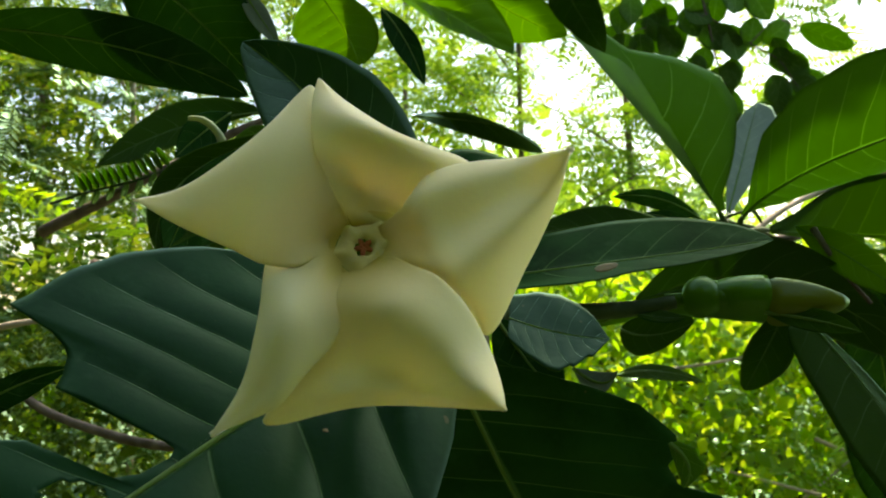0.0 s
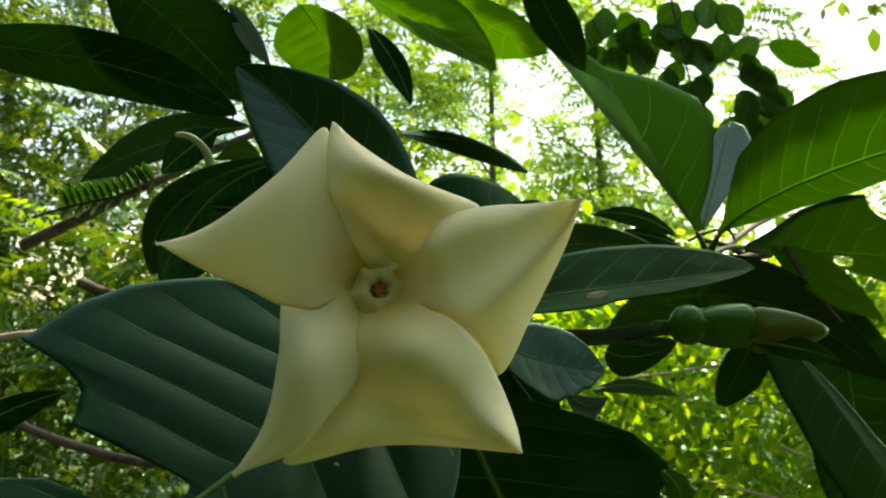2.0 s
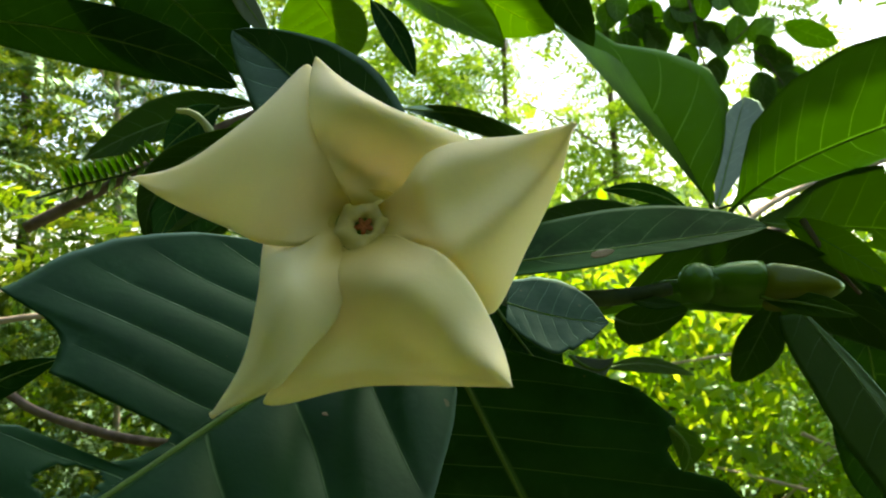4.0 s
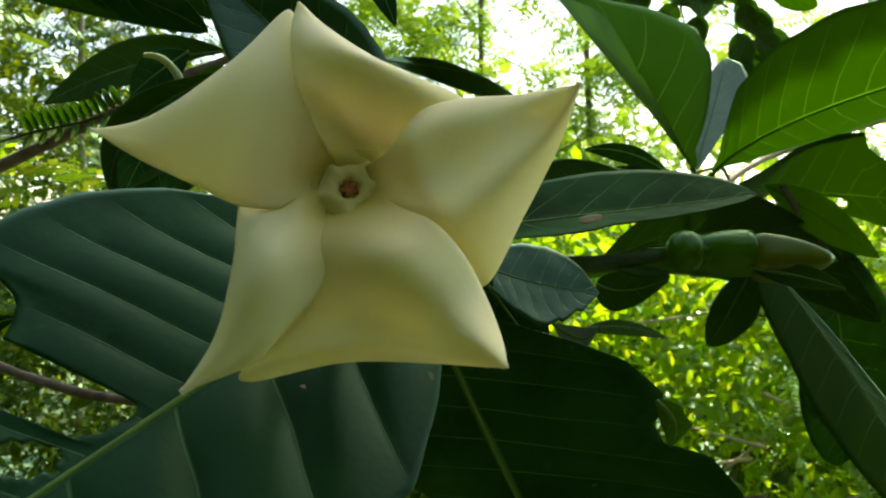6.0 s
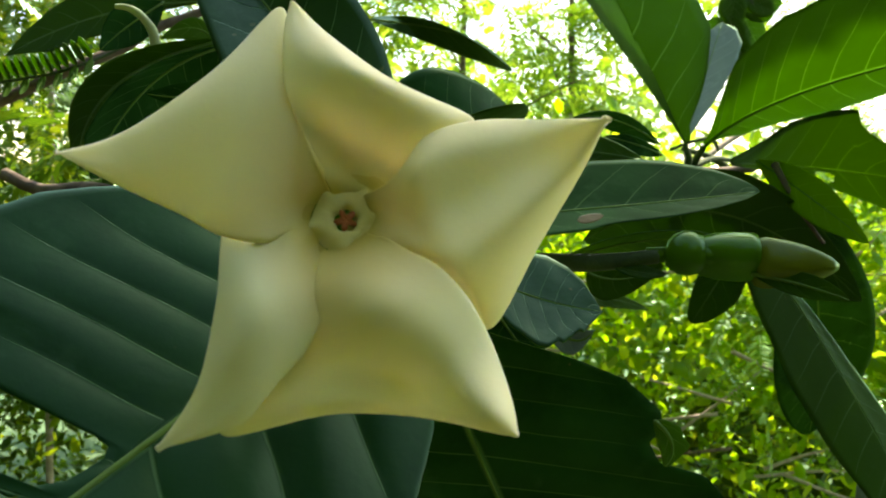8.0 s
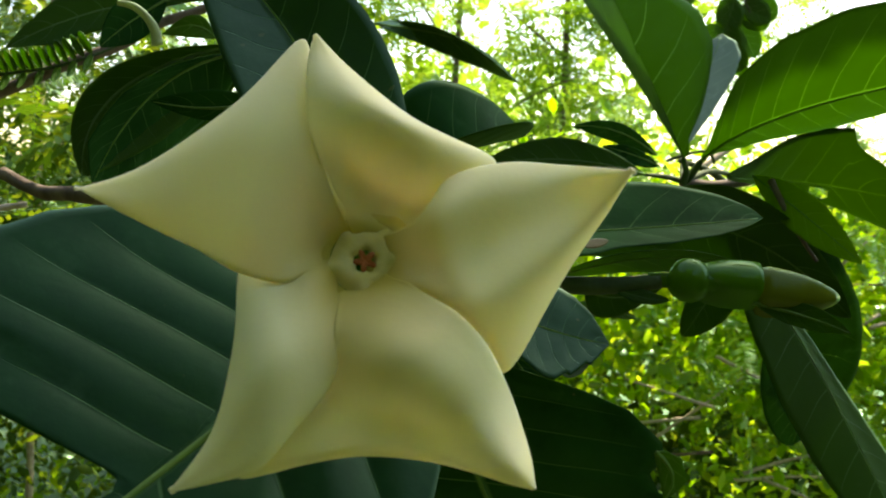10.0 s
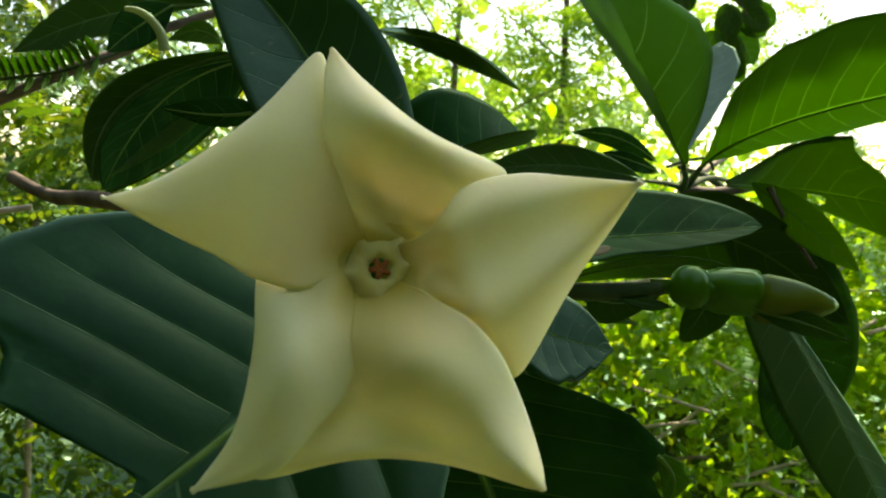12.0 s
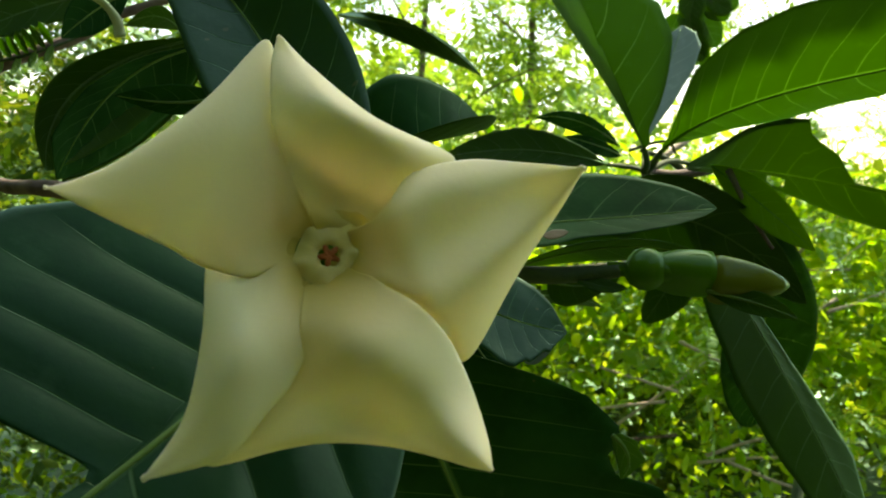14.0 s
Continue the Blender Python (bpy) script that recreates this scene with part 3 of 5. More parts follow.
leaf((-0.0348, 0.7758, 1.8349), (0.0375, 0.7598, 1.7786), (0.0932, 0.7438, 1.7442), (0.0186, -0.0640, -0.0018), (-0.0192, 0.0640, 0.0016), lit_tone="sun_lime", nv=8)
leaf((0.0654, 0.66, 1.8004), (0.0928, 0.68, 1.7521), (0.1217, 0.7, 1.7125), (0.0201, 0.0, 0.0069), (-0.0201, 0.0, -0.0043), under=True, nv=8)
leaf((-0.058, 0.52, 1.6969), (-0.0402, 0.51, 1.6683), (-0.0277, 0.5, 1.6358), (0.0084, 0.0, 0.002), (-0.0099, 0.0, -0.0012), nv=6)
leaf((-0.2147, 0.3, 1.4478), (-0.1864, 0.3, 1.4632), (-0.1592, 0.3, 1.4722), (-0.0011, 0.0, 0.0055), (0.0011, 0.0, -0.0075), nv=6)
leaf((0.1067, 0.62, 1.4309), (0.149, 0.66, 1.4298), (0.198, 0.7, 1.4145), (0.0, 0.0, 0.0057), (-0.0, 0.0, -0.0075), under=True, nv=6)
leaf((0.0774, 0.4, 1.4774), (0.0937, 0.4, 1.474), (0.1149, 0.4, 1.4803), (0.0017, 0.0, 0.0106), (-0.0049, 0.0, -0.0103), nv=5, mid_tone=True, wl=.6, wr=.6)
leaf((0.2319, 0.6, 1.4769), (0.2169, 0.6, 1.449), (0.1997, 0.6, 1.4199), (-0.0137, 0.0, 0.0051), (0.018, 0.0, -0.0086), nv=5, mid_tone=True, wl=.6, wr=.6)
leaf((0.0434, 0.31, 1.4666), (0.0545, 0.31, 1.4604), (0.0596, 0.3, 1.4664), (0.0011, 0.0, 0.0044), (-0.0022, 0.0, -0.0055), nv=5, pale=True)
leaf((0.0127, 0.27, 1.4886), (0.0229, 0.265, 1.4737), (0.0336, 0.26, 1.4603), (0.0104, 0.0, 0.0038), (-0.0085, 0.0, -0.0038), nv=6)
leaf((0.1179, 0.305, 1.4871), (0.1352, 0.3, 1.4837), (0.1502, 0.295, 1.4789), (0.0021, 0.0, 0.0043), (-0.0021, 0.0, -0.0041), mid_tone=True, nv=5)
leaf((0.0521, 0.3015, 1.506), (0.0567, 0.302, 1.5067), (0.0618, 0.3025, 1.5076), (0.0003, 0.0015, 0.0013), (-0.0003, -0.0015, -0.0018), dry=True, name='dry_patch', nv=2, n=(10, 3), rib_r=.00005, wl=.5, wr=.5)
leaf((-0.1436, 0.56, 1.6124), (-0.1568, 0.55, 1.6183), (-0.1748, 0.545, 1.6102), (0.002, 0.0, 0.0071), (0.0, 0.0, -0.0079), lit_tone=True, nv=4, n=(14, 4))
leaf((0.0677, 0.252, 1.4471), (0.0734, 0.252, 1.4399), (0.0716, 0.252, 1.4327), (-0.0036, 0.0, -0.0018), (0.0054, 0.0, 0.0013), lit_tone=True, nv=3, n=(20, 5), wl=.7, wr=[(0, .5), (.2, .9), (.4, .7), (.6, 1), (.8, .6), (1, .2)])
leaf((-0.034, 0.1945, 1.4629), (-0.0327, 0.1947, 1.4627), (-0.0314, 0.195, 1.4624), (-0.0001, 0.0004, 0.0003), (0.0001, -0.0005, -0.0004), dry=True, name='pale_mark', nv=2, n=(10, 3), rib_r=.00005, wl=.5, wr=.5)
# the node from which the upper leaves spring
stem([(0.2120, 0.6600, 1.5370), (0.1982, 0.6164, 1.5444), (0.1805, 0.5729, 1.5517)], 0.0034, 0.0018, STEM, SHRUB, 'petiole', n=12)
stem([(0.2120, 0.6600, 1.5370), (0.2135, 0.6459, 1.5433), (0.2150, 0.6318, 1.5537)], 0.0038, 0.0022, STEM, SHRUB, 'petiole', n=12)
stem([(0.2120, 0.6600, 1.5370), (0.2476, 0.6954, 1.5477), (0.2833, 0.7308, 1.5464)], 0.003, 0.0018, STEM, SHRUB, 'petiole', n=12)
stem([(0.2120, 0.6600, 1.5370), (0.2253, 0.7043, 1.5523), (0.2385, 0.7485, 1.5676)], 0.0026, 0.0014, STEM, SHRUB, 'petiole', n=12)
stem([(0.2120, 0.6600, 1.5370), (0.1900, 0.6400, 1.5395), (0.1680, 0.6200, 1.5400)], 0.0026, 0.0015, STEM, SHRUB, 'petiole', n=12)
stem([(0.2130, 0.6650, 1.5360), (0.2450, 0.6800, 1.5360), (0.2840, 0.7000, 1.5410)], 0.0042, 0.0036, BARK, SHRUB, 'branch', n=12)
stem([(0.2570, 0.6000, 1.5400), (0.2590, 0.5900, 1.5290), (0.2690, 0.5850, 1.5090), (0.2870, 0.5800, 1.4830)], 0.0026, 0.0014, BARK, SHRUB, 'twig', n=20)

# twigs, sprigs and vines round the shrub
stem([(0.2861, 0.8235, 1.5543), (0.3241, 0.8485, 1.5772), (0.3737, 0.8735, 1.5989), (0.4642, 0.8985, 1.6257), (0.5627, 0.9235, 1.6533)], 0.0035, 0.003, BARK_PALE, SHRUB, 'branch')
stem([(-0.3061, 0.53, 1.55), (-0.2748, 0.53, 1.5638), (-0.254, 0.53, 1.573), (-0.2297, 0.53, 1.5854), (-0.1984, 0.54, 1.6017), (-0.1858, 0.55, 1.6149), (-0.165, 0.56, 1.6263), (-0.1378, 0.57, 1.6392)], 0.0042, 0.003, BARK, SHRUB, 'branch')
stem([(-0.3729, 0.55, 1.4786), (-0.3311, 0.55, 1.4856), (-0.3053, 0.56, 1.4887), (-0.2699, 0.57, 1.4959)], 0.0026, 0.002, BARK_PALE, SHRUB, 'twig')
stem([(-0.3561, 0.55, 1.4455), (-0.3311, 0.55, 1.4327), (-0.3007, 0.54, 1.4192), (-0.2258, 0.5, 1.4076), (-0.1628, 0.46, 1.4086)], 0.0034, 0.003, BARK, SHRUB, 'twig')
stem([(0.2138, 0.711, 1.5554), (0.228, 0.6985, 1.5617), (0.2452, 0.6985, 1.5644), (0.2564, 0.711, 1.5554)], 0.0016, 0.0014, STEM, SHRUB, 'petiole')
SPRIG = thing("leafy_sprig", "thin green vine with rows of small oval leaflets", "sprig")
stem([(-0.2935, 0.52, 1.5687), (-0.2698, 0.52, 1.5751), (-0.246, 0.52, 1.5798), (-0.2255, 0.52, 1.5846), (-0.2054, 0.53, 1.5955), (-0.1871, 0.54, 1.6087)], 0.0011, 0.0008, STEM, SPRIG, 'stalk')
leaf((-0.2682, 0.521, 1.576), (-0.2718, 0.52, 1.5825), (-0.2733, 0.515, 1.5885), (-0.004, 0.004, -0.0008), (0.0039, -0.004, 0.0008), wl=.6, wr=.6, lit_tone=True, nv=4, n=(10, 3), rib_r=.0002, name='leaflet', parent=SPRIG)
leaf((-0.2682, 0.521, 1.576), (-0.2701, 0.52, 1.5706), (-0.2699, 0.515, 1.5649), (-0.0, 0.004, -0.0005), (0.0, -0.004, 0.0005), wl=.6, wr=.6, lit_tone=True, nv=4, n=(10, 3), rib_r=.0002, name='leaflet', parent=SPRIG)
leaf((-0.2635, 0.521, 1.5769), (-0.2671, 0.52, 1.5835), (-0.2686, 0.515, 1.5894), (-0.0039, 0.004, -0.0008), (0.0039, -0.004, 0.0008), wl=.6, wr=.6, lit_tone=True, nv=4, n=(10, 3), rib_r=.0002, name='leaflet', parent=SPRIG)
leaf((-0.2587, 0.521, 1.5779), (-0.2623, 0.52, 1.5844), (-0.2639, 0.515, 1.5904), (-0.0039, 0.004, -0.0008), (0.0038, -0.004, 0.0008), wl=.6, wr=.6, lit_tone=True, nv=4, n=(10, 3), rib_r=.0002, name='leaflet', parent=SPRIG)
leaf((-0.2587, 0.521, 1.5779), (-0.2606, 0.52, 1.5725), (-0.2605, 0.515, 1.5668), (0.0001, 0.004, -0.0005), (-0.0, -0.004, 0.0005), wl=.6, wr=.6, lit_tone=True, nv=4, n=(10, 3), rib_r=.0002, name='leaflet', parent=SPRIG)
leaf((-0.2536, 0.521, 1.5788), (-0.2572, 0.52, 1.5853), (-0.2588, 0.515, 1.5913), (-0.0038, 0.004, -0.0008), (0.0038, -0.004, 0.0008), wl=.6, wr=.6, lit_tone=True, nv=4, n=(10, 3), rib_r=.0002, name='leaflet', parent=SPRIG)
leaf((-0.2485, 0.521, 1.5798), (-0.2521, 0.52, 1.5863), (-0.2538, 0.515, 1.5922), (-0.0038, 0.004, -0.0008), (0.0038, -0.004, 0.0008), wl=.6, wr=.6, lit_tone=True, nv=4, n=(10, 3), rib_r=.0002, name='leaflet', parent=SPRIG)
leaf((-0.2485, 0.521, 1.5798), (-0.2504, 0.52, 1.5744), (-0.2504, 0.515, 1.5687), (0.0002, 0.004, -0.0005), (-0.0001, -0.004, 0.0004), wl=.6, wr=.6, lit_tone=True, nv=4, n=(10, 3), rib_r=.0002, name='leaflet', parent=SPRIG)
leaf((-0.2433, 0.521, 1.5807), (-0.247, 0.52, 1.5872), (-0.2488, 0.515, 1.5932), (-0.0038, 0.004, -0.0008), (0.0037, -0.004, 0.0007), wl=.6, wr=.6, lit_tone=True, nv=4, n=(10, 3), rib_r=.0002, name='leaflet', parent=SPRIG)
leaf((-0.2382, 0.521, 1.5817), (-0.2419, 0.52, 1.5882), (-0.2437, 0.515, 1.5941), (-0.0037, 0.004, -0.0008), (0.0037, -0.004, 0.0007), wl=.6, wr=.6, lit_tone=True, nv=4, n=(10, 3), rib_r=.0002, name='leaflet', parent=SPRIG)
leaf((-0.2382, 0.521, 1.5817), (-0.2401, 0.52, 1.5763), (-0.2402, 0.515, 1.5706), (0.0002, 0.004, -0.0004), (-0.0002, -0.004, 0.0004), wl=.6, wr=.6, lit_tone=True, nv=4, n=(10, 3), rib_r=.0002, name='leaflet', parent=SPRIG)
leaf((-0.2331, 0.521, 1.583), (-0.2368, 0.52, 1.5895), (-0.2387, 0.515, 1.5954), (-0.0037, 0.004, -0.0007), (0.0036, -0.004, 0.0007), wl=.6, wr=.6, lit_tone=True, nv=4, n=(10, 3), rib_r=.0002, name='leaflet', parent=SPRIG)
leaf((-0.228, 0.521, 1.5843), (-0.2317, 0.52, 1.5908), (-0.2336, 0.515, 1.5967), (-0.0036, 0.004, -0.0007), (0.0036, -0.004, 0.0007), wl=.6, wr=.6, lit_tone=True, nv=4, n=(10, 3), rib_r=.0002, name='leaflet', parent=SPRIG)
leaf((-0.228, 0.521, 1.5843), (-0.2299, 0.52, 1.5789), (-0.2301, 0.515, 1.5731), (0.0003, 0.004, -0.0004), (-0.0003, -0.004, 0.0004), wl=.6, wr=.6, lit_tone=True, nv=4, n=(10, 3), rib_r=.0002, name='leaflet', parent=SPRIG)
leaf((-0.2232, 0.521, 1.5862), (-0.2269, 0.52, 1.5928), (-0.2289, 0.515, 1.5986), (-0.0036, 0.004, -0.0007), (0.0036, -0.004, 0.0007), wl=.6, wr=.6, lit_tone=True, nv=4, n=(10, 3), rib_r=.0002, name='leaflet', parent=SPRIG)
leaf((-0.2184, 0.521, 1.5882), (-0.2222, 0.52, 1.5947), (-0.2242, 0.515, 1.6006), (-0.0036, 0.004, -0.0007), (0.0035, -0.004, 0.0007), wl=.6, wr=.6, lit_tone=True, nv=4, n=(10, 3), rib_r=.0002, name='leaflet', parent=SPRIG)
leaf((-0.2184, 0.521, 1.5882), (-0.2204, 0.52, 1.5828), (-0.2206, 0.515, 1.577), (0.0004, 0.004, -0.0004), (-0.0004, -0.004, 0.0004), wl=.6, wr=.6, lit_tone=True, nv=4, n=(10, 3), rib_r=.0002, name='leaflet', parent=SPRIG)
leaf((-0.2136, 0.521, 1.5902), (-0.2174, 0.52, 1.5967), (-0.2195, 0.515, 1.6025), (-0.0035, 0.004, -0.0007), (0.0035, -0.004, 0.0007), wl=.6, wr=.6, lit_tone=True, nv=4, n=(10, 3), rib_r=.0002, name='leaflet', parent=SPRIG)
leaf((-0.2089, 0.521, 1.5925), (-0.2126, 0.52, 1.599), (-0.2148, 0.515, 1.6048), (-0.0035, 0.004, -0.0007), (0.0035, -0.004, 0.0007), wl=.6, wr=.6, lit_tone=True, nv=4, n=(10, 3), rib_r=.0002, name='leaflet', parent=SPRIG)
leaf((-0.2089, 0.521, 1.5925), (-0.2108, 0.52, 1.5871), (-0.2112, 0.515, 1.5813), (0.0005, 0.004, -0.0004), (-0.0004, -0.004, 0.0003), wl=.6, wr=.6, lit_tone=True, nv=4, n=(10, 3), rib_r=.0002, name='leaflet', parent=SPRIG)
POD = thing("seed_pod", "slim curved pale green pod on a twig", "pod")
stem([(-0.1827, 0.49, 1.618), (-0.1747, 0.49, 1.6169), (-0.1666, 0.49, 1.6117), (-0.161, 0.49, 1.6036), (-0.1593, 0.49, 1.5956)], 0.0014, 0.0031, POD_SKIN, POD, 'pod_skin')
VINE = thing("climbing_vine", "rounded dark leaves hanging against the bright sky", "vine")
stem([(0.4101, 1.5, 2.1754), (0.4416, 1.5, 2.0188), (0.4546, 1.5, 1.9412), (0.4805, 1.5, 1.8418), (0.4916, 1.5, 1.8033)], 0.003, 0.0012, BARK, VINE, 'stalk')
stem([(0.4416, 1.5, 2.0188), (0.5198, 1.5, 1.9608), (0.5718, 1.5, 1.9261), (0.6065, 1.5, 1.8702)], 0.002, 0.001, BARK, VINE, 'stalk')
stem([(0.4416, 1.5, 2.0188), (0.3604, 1.5, 2.0108), (0.2948, 1.5, 1.9911)], 0.002, 0.001, BARK, VINE, 'stalk')
stem([(0.5198, 1.5, 1.9608), (0.5698, 1.5, 2.003), (0.612, 1.5, 1.9882)], 0.0015, 0.0008, BARK, VINE, 'stalk')
leaf((0.4483, 1.5, 1.9965), (0.4733, 1.5, 1.9732), (0.4991, 1.5022, 1.9506), (0.0174, -0.0022, 0.0197), (-0.0175, 0.0022, -0.0198), wl=0.54, wr=0.67, nv=5, n=(14, 4), rib_r=.0006, lit_tone=True, parent=VINE)
leaf((0.4835, 1.5, 1.9897), (0.4901, 1.5, 1.9589), (0.492, 1.485, 1.9239), (0.0312, 0.015, 0.0108), (-0.0307, -0.015, -0.0106), wl=0.67, wr=0.69, nv=5, n=(14, 4), rib_r=.0006, lit_tone=True, parent=VINE)
leaf((0.4278, 1.5, 1.9422), (0.4172, 1.5, 1.9159), (0.4095, 1.511, 1.8924), (0.0167, -0.011, -0.0112), (-0.0171, 0.011, 0.0113), wl=0.63, wr=0.46, nv=5, n=(14, 4), rib_r=.0006, lit_tone=True, parent=VINE)
leaf((0.4515, 1.5, 1.9172), (0.4657, 1.5, 1.8894), (0.4803, 1.5011, 1.862), (0.0234, -0.0011, 0.0126), (-0.0234, 0.0011, -0.0126), wl=0.54, wr=0.78, nv=5, n=(14, 4), rib_r=.0006, lit_tone=True, parent=VINE)
leaf((0.4886, 1.5, 1.9345), (0.4827, 1.5, 1.9068), (0.4753, 1.4955, 1.878), (0.0237, 0.0045, -0.0036), (-0.0236, -0.0045, 0.0036), wl=0.62, wr=0.86, nv=5, n=(14, 4), rib_r=.0006, lit_tone=True, parent=VINE)
leaf((0.4711, 1.5, 1.8749), (0.4756, 1.5, 1.8407), (0.4787, 1.4957, 1.8058), (0.0279, 0.0043, 0.0048), (-0.0278, -0.0043, -0.0048), wl=0.61, wr=0.61, nv=5, n=(14, 4), rib_r=.0006, lit_tone=True, parent=VINE)
leaf((0.4907, 1.5, 1.8306), (0.4859, 1.5, 1.7933), (0.4809, 1.4992, 1.756), (0.0267, 0.0008, -0.0031), (-0.0267, -0.0008, 0.0031), wl=0.49, wr=0.70, nv=5, n=(14, 4), rib_r=.0006, lit_tone=True, parent=VINE)
leaf((0.5432, 1.5, 1.9578), (0.5701, 1.5, 1.9792), (0.6035, 1.5169, 2.0061), (-0.0207, -0.0169, 0.0139), (0.021, 0.0169, -0.0143), wl=0.70, wr=0.78, nv=5, n=(14, 4), rib_r=.0006, lit_tone=True, parent=VINE)
leaf((0.563, 1.5, 1.9703), (0.5772, 1.5, 1.9424), (0.5982, 1.5179, 1.9196), (0.0143, -0.0179, 0.0062), (-0.0149, 0.0179, -0.0065), wl=0.83, wr=0.78, nv=5, n=(14, 4), rib_r=.0006, lit_tone=True, parent=VINE)
leaf((0.5773, 1.5, 1.9314), (0.6031, 1.5, 1.9147), (0.6341, 1.5125, 1.9014), (0.0093, -0.0125, 0.0196), (-0.0096, 0.0125, -0.0199), wl=0.82, wr=0.56, nv=5, n=(14, 4), rib_r=.0006, lit_tone=True, parent=VINE)
leaf((0.5577, 1.5, 1.8992), (0.5678, 1.5, 1.8664), (0.5776, 1.4993, 1.8336), (0.0257, 0.0007, 0.0086), (-0.0257, -0.0007, -0.0086), wl=0.60, wr=0.57, nv=5, n=(14, 4), rib_r=.0006, lit_tone=True, parent=VINE)
leaf((0.5937, 1.5, 1.8925), (0.6164, 1.5, 1.8673), (0.6402, 1.5029, 1.8429), (0.0205, -0.0029, 0.0197), (-0.0205, 0.0029, -0.0198), wl=0.59, wr=0.73, nv=5, n=(14, 4), rib_r=.0006, lit_tone=True, parent=VINE)
leaf((0.5448, 1.5, 1.8484), (0.5319, 1.5, 1.8164), (0.5201, 1.5033, 1.7852), (0.0209, -0.0033, -0.0098), (-0.0211, 0.0033, 0.0098), wl=0.50, wr=0.65, nv=5, n=(14, 4), rib_r=.0006, lit_tone=True, parent=VINE)
leaf((0.5737, 1.5, 1.8496), (0.5784, 1.5, 1.8124), (0.5814, 1.4956, 1.7746), (0.0281, 0.0044, 0.0048), (-0.028, -0.0044, -0.0047), wl=0.77, wr=0.49, nv=5, n=(14, 4), rib_r=.0006, lit_tone=True, parent=VINE)
leaf((0.3959, 1.5, 2.0338), (0.4103, 1.5, 2.0057), (0.421, 1.4868, 1.9735), (0.0252, 0.0132, 0.0161), (-0.0248, -0.0132, -0.0159), wl=0.68, wr=0.63, nv=5, n=(14, 4), rib_r=.0006, lit_tone=True, parent=VINE)
leaf((0.3482, 1.5, 2.0311), (0.3471, 1.5, 2.0026), (0.3475, 1.5066, 1.9761), (0.0227, -0.0066, -0.0031), (-0.0229, 0.0066, 0.0031), wl=0.60, wr=0.54, nv=5, n=(14, 4), rib_r=.0006, lit_tone=True, parent=VINE)
leaf((0.3142, 1.5, 1.9904), (0.3158, 1.5, 1.9587), (0.3209, 1.5173, 1.932), (0.0231, -0.0173, -0.0038), (-0.0238, 0.0173, 0.0038), wl=0.56, wr=0.52, nv=5, n=(14, 4), rib_r=.0006, lit_tone=True, parent=VINE)
leaf((0.3794, 1.5, 1.999), (0.3721, 1.5, 1.9649), (0.3628, 1.4912, 1.9284), (0.0273, 0.0088, -0.0028), (-0.027, -0.0088, 0.0027), wl=0.60, wr=0.55, nv=5, n=(14, 4), rib_r=.0006, lit_tone=True, parent=VINE)
leaf((0.2758, 1.5, 2.005), (0.2609, 1.5, 1.9808), (0.2463, 1.5015, 1.957), (0.0204, -0.0015, -0.0136), (-0.0204, 0.0015, 0.0137), wl=0.87, wr=0.51, nv=5, n=(14, 4), rib_r=.0006, lit_tone=True, parent=VINE)
leaf((0.5245, 1.5, 2.0709), (0.5416, 1.5, 2.0372), (0.5574, 1.4966, 2.0025), (0.0274, 0.0034, 0.0154), (-0.0273, -0.0034, -0.0154), wl=0.75, wr=0.85, nv=5, n=(14, 4), rib_r=.0006, lit_tone=True, parent=VINE)
leaf((0.4649, 1.5, 2.0621), (0.4583, 1.5, 2.0311), (0.4575, 1.52, 2.0067), (0.0174, -0.02, -0.0121), (-0.018, 0.02, 0.0123), wl=0.51, wr=0.69, nv=5, n=(14, 4), rib_r=.0006, lit_tone=True, parent=VINE)
leaf((0.3297, 1.5, 2.0562), (0.3442, 1.5, 2.0281), (0.3622, 1.5152, 2.005), (0.0179, -0.0152, 0.0062), (-0.0183, 0.0152, -0.0064), wl=0.47, wr=0.71, nv=5, n=(14, 4), rib_r=.0006, lit_tone=True, parent=VINE)
leaf((0.2862, 1.5, 2.0523), (0.2796, 1.5, 2.0212), (0.2708, 1.487, 1.9858), (0.0264, 0.013, -0.0008), (-0.026, -0.013, 0.0007), wl=0.80, wr=0.87, nv=5, n=(14, 4), rib_r=.0006, lit_tone=True, parent=VINE)
leaf((0.5671, 1.5, 1.8226), (0.5826, 1.5, 1.7923), (0.5986, 1.5015, 1.7624), (0.0206, -0.0015, 0.0112), (-0.0207, 0.0015, -0.0112), wl=0.45, wr=0.48, nv=5, n=(14, 4), rib_r=.0006, lit_tone=True, parent=VINE)
leaf((0.4264, 1.5, 2.0077), (0.4489, 1.5, 1.9799), (0.4702, 1.4966, 1.9511), (0.0218, 0.0034, 0.0187), (-0.0217, -0.0034, -0.0186), wl=0.83, wr=0.56, nv=5, n=(14, 4), rib_r=.0006, lit_tone=True, parent=VINE)
leaf((0.4618, 1.5, 1.9931), (0.4829, 1.5, 1.9728), (0.5063, 1.5068, 1.9545), (0.0162, -0.0068, 0.0179), (-0.0164, 0.0068, -0.0181), wl=0.63, wr=0.57, nv=5, n=(14, 4), rib_r=.0006, lit_tone=True, parent=VINE)
leaf((0.441, 1.5, 1.957), (0.4306, 1.5, 1.9331), (0.4224, 1.5082, 1.9115), (0.0172, -0.0082, -0.0111), (-0.0175, 0.0082, 0.0112), wl=0.59, wr=0.62, nv=5, n=(14, 4), rib_r=.0006, lit_tone=True, parent=VINE)
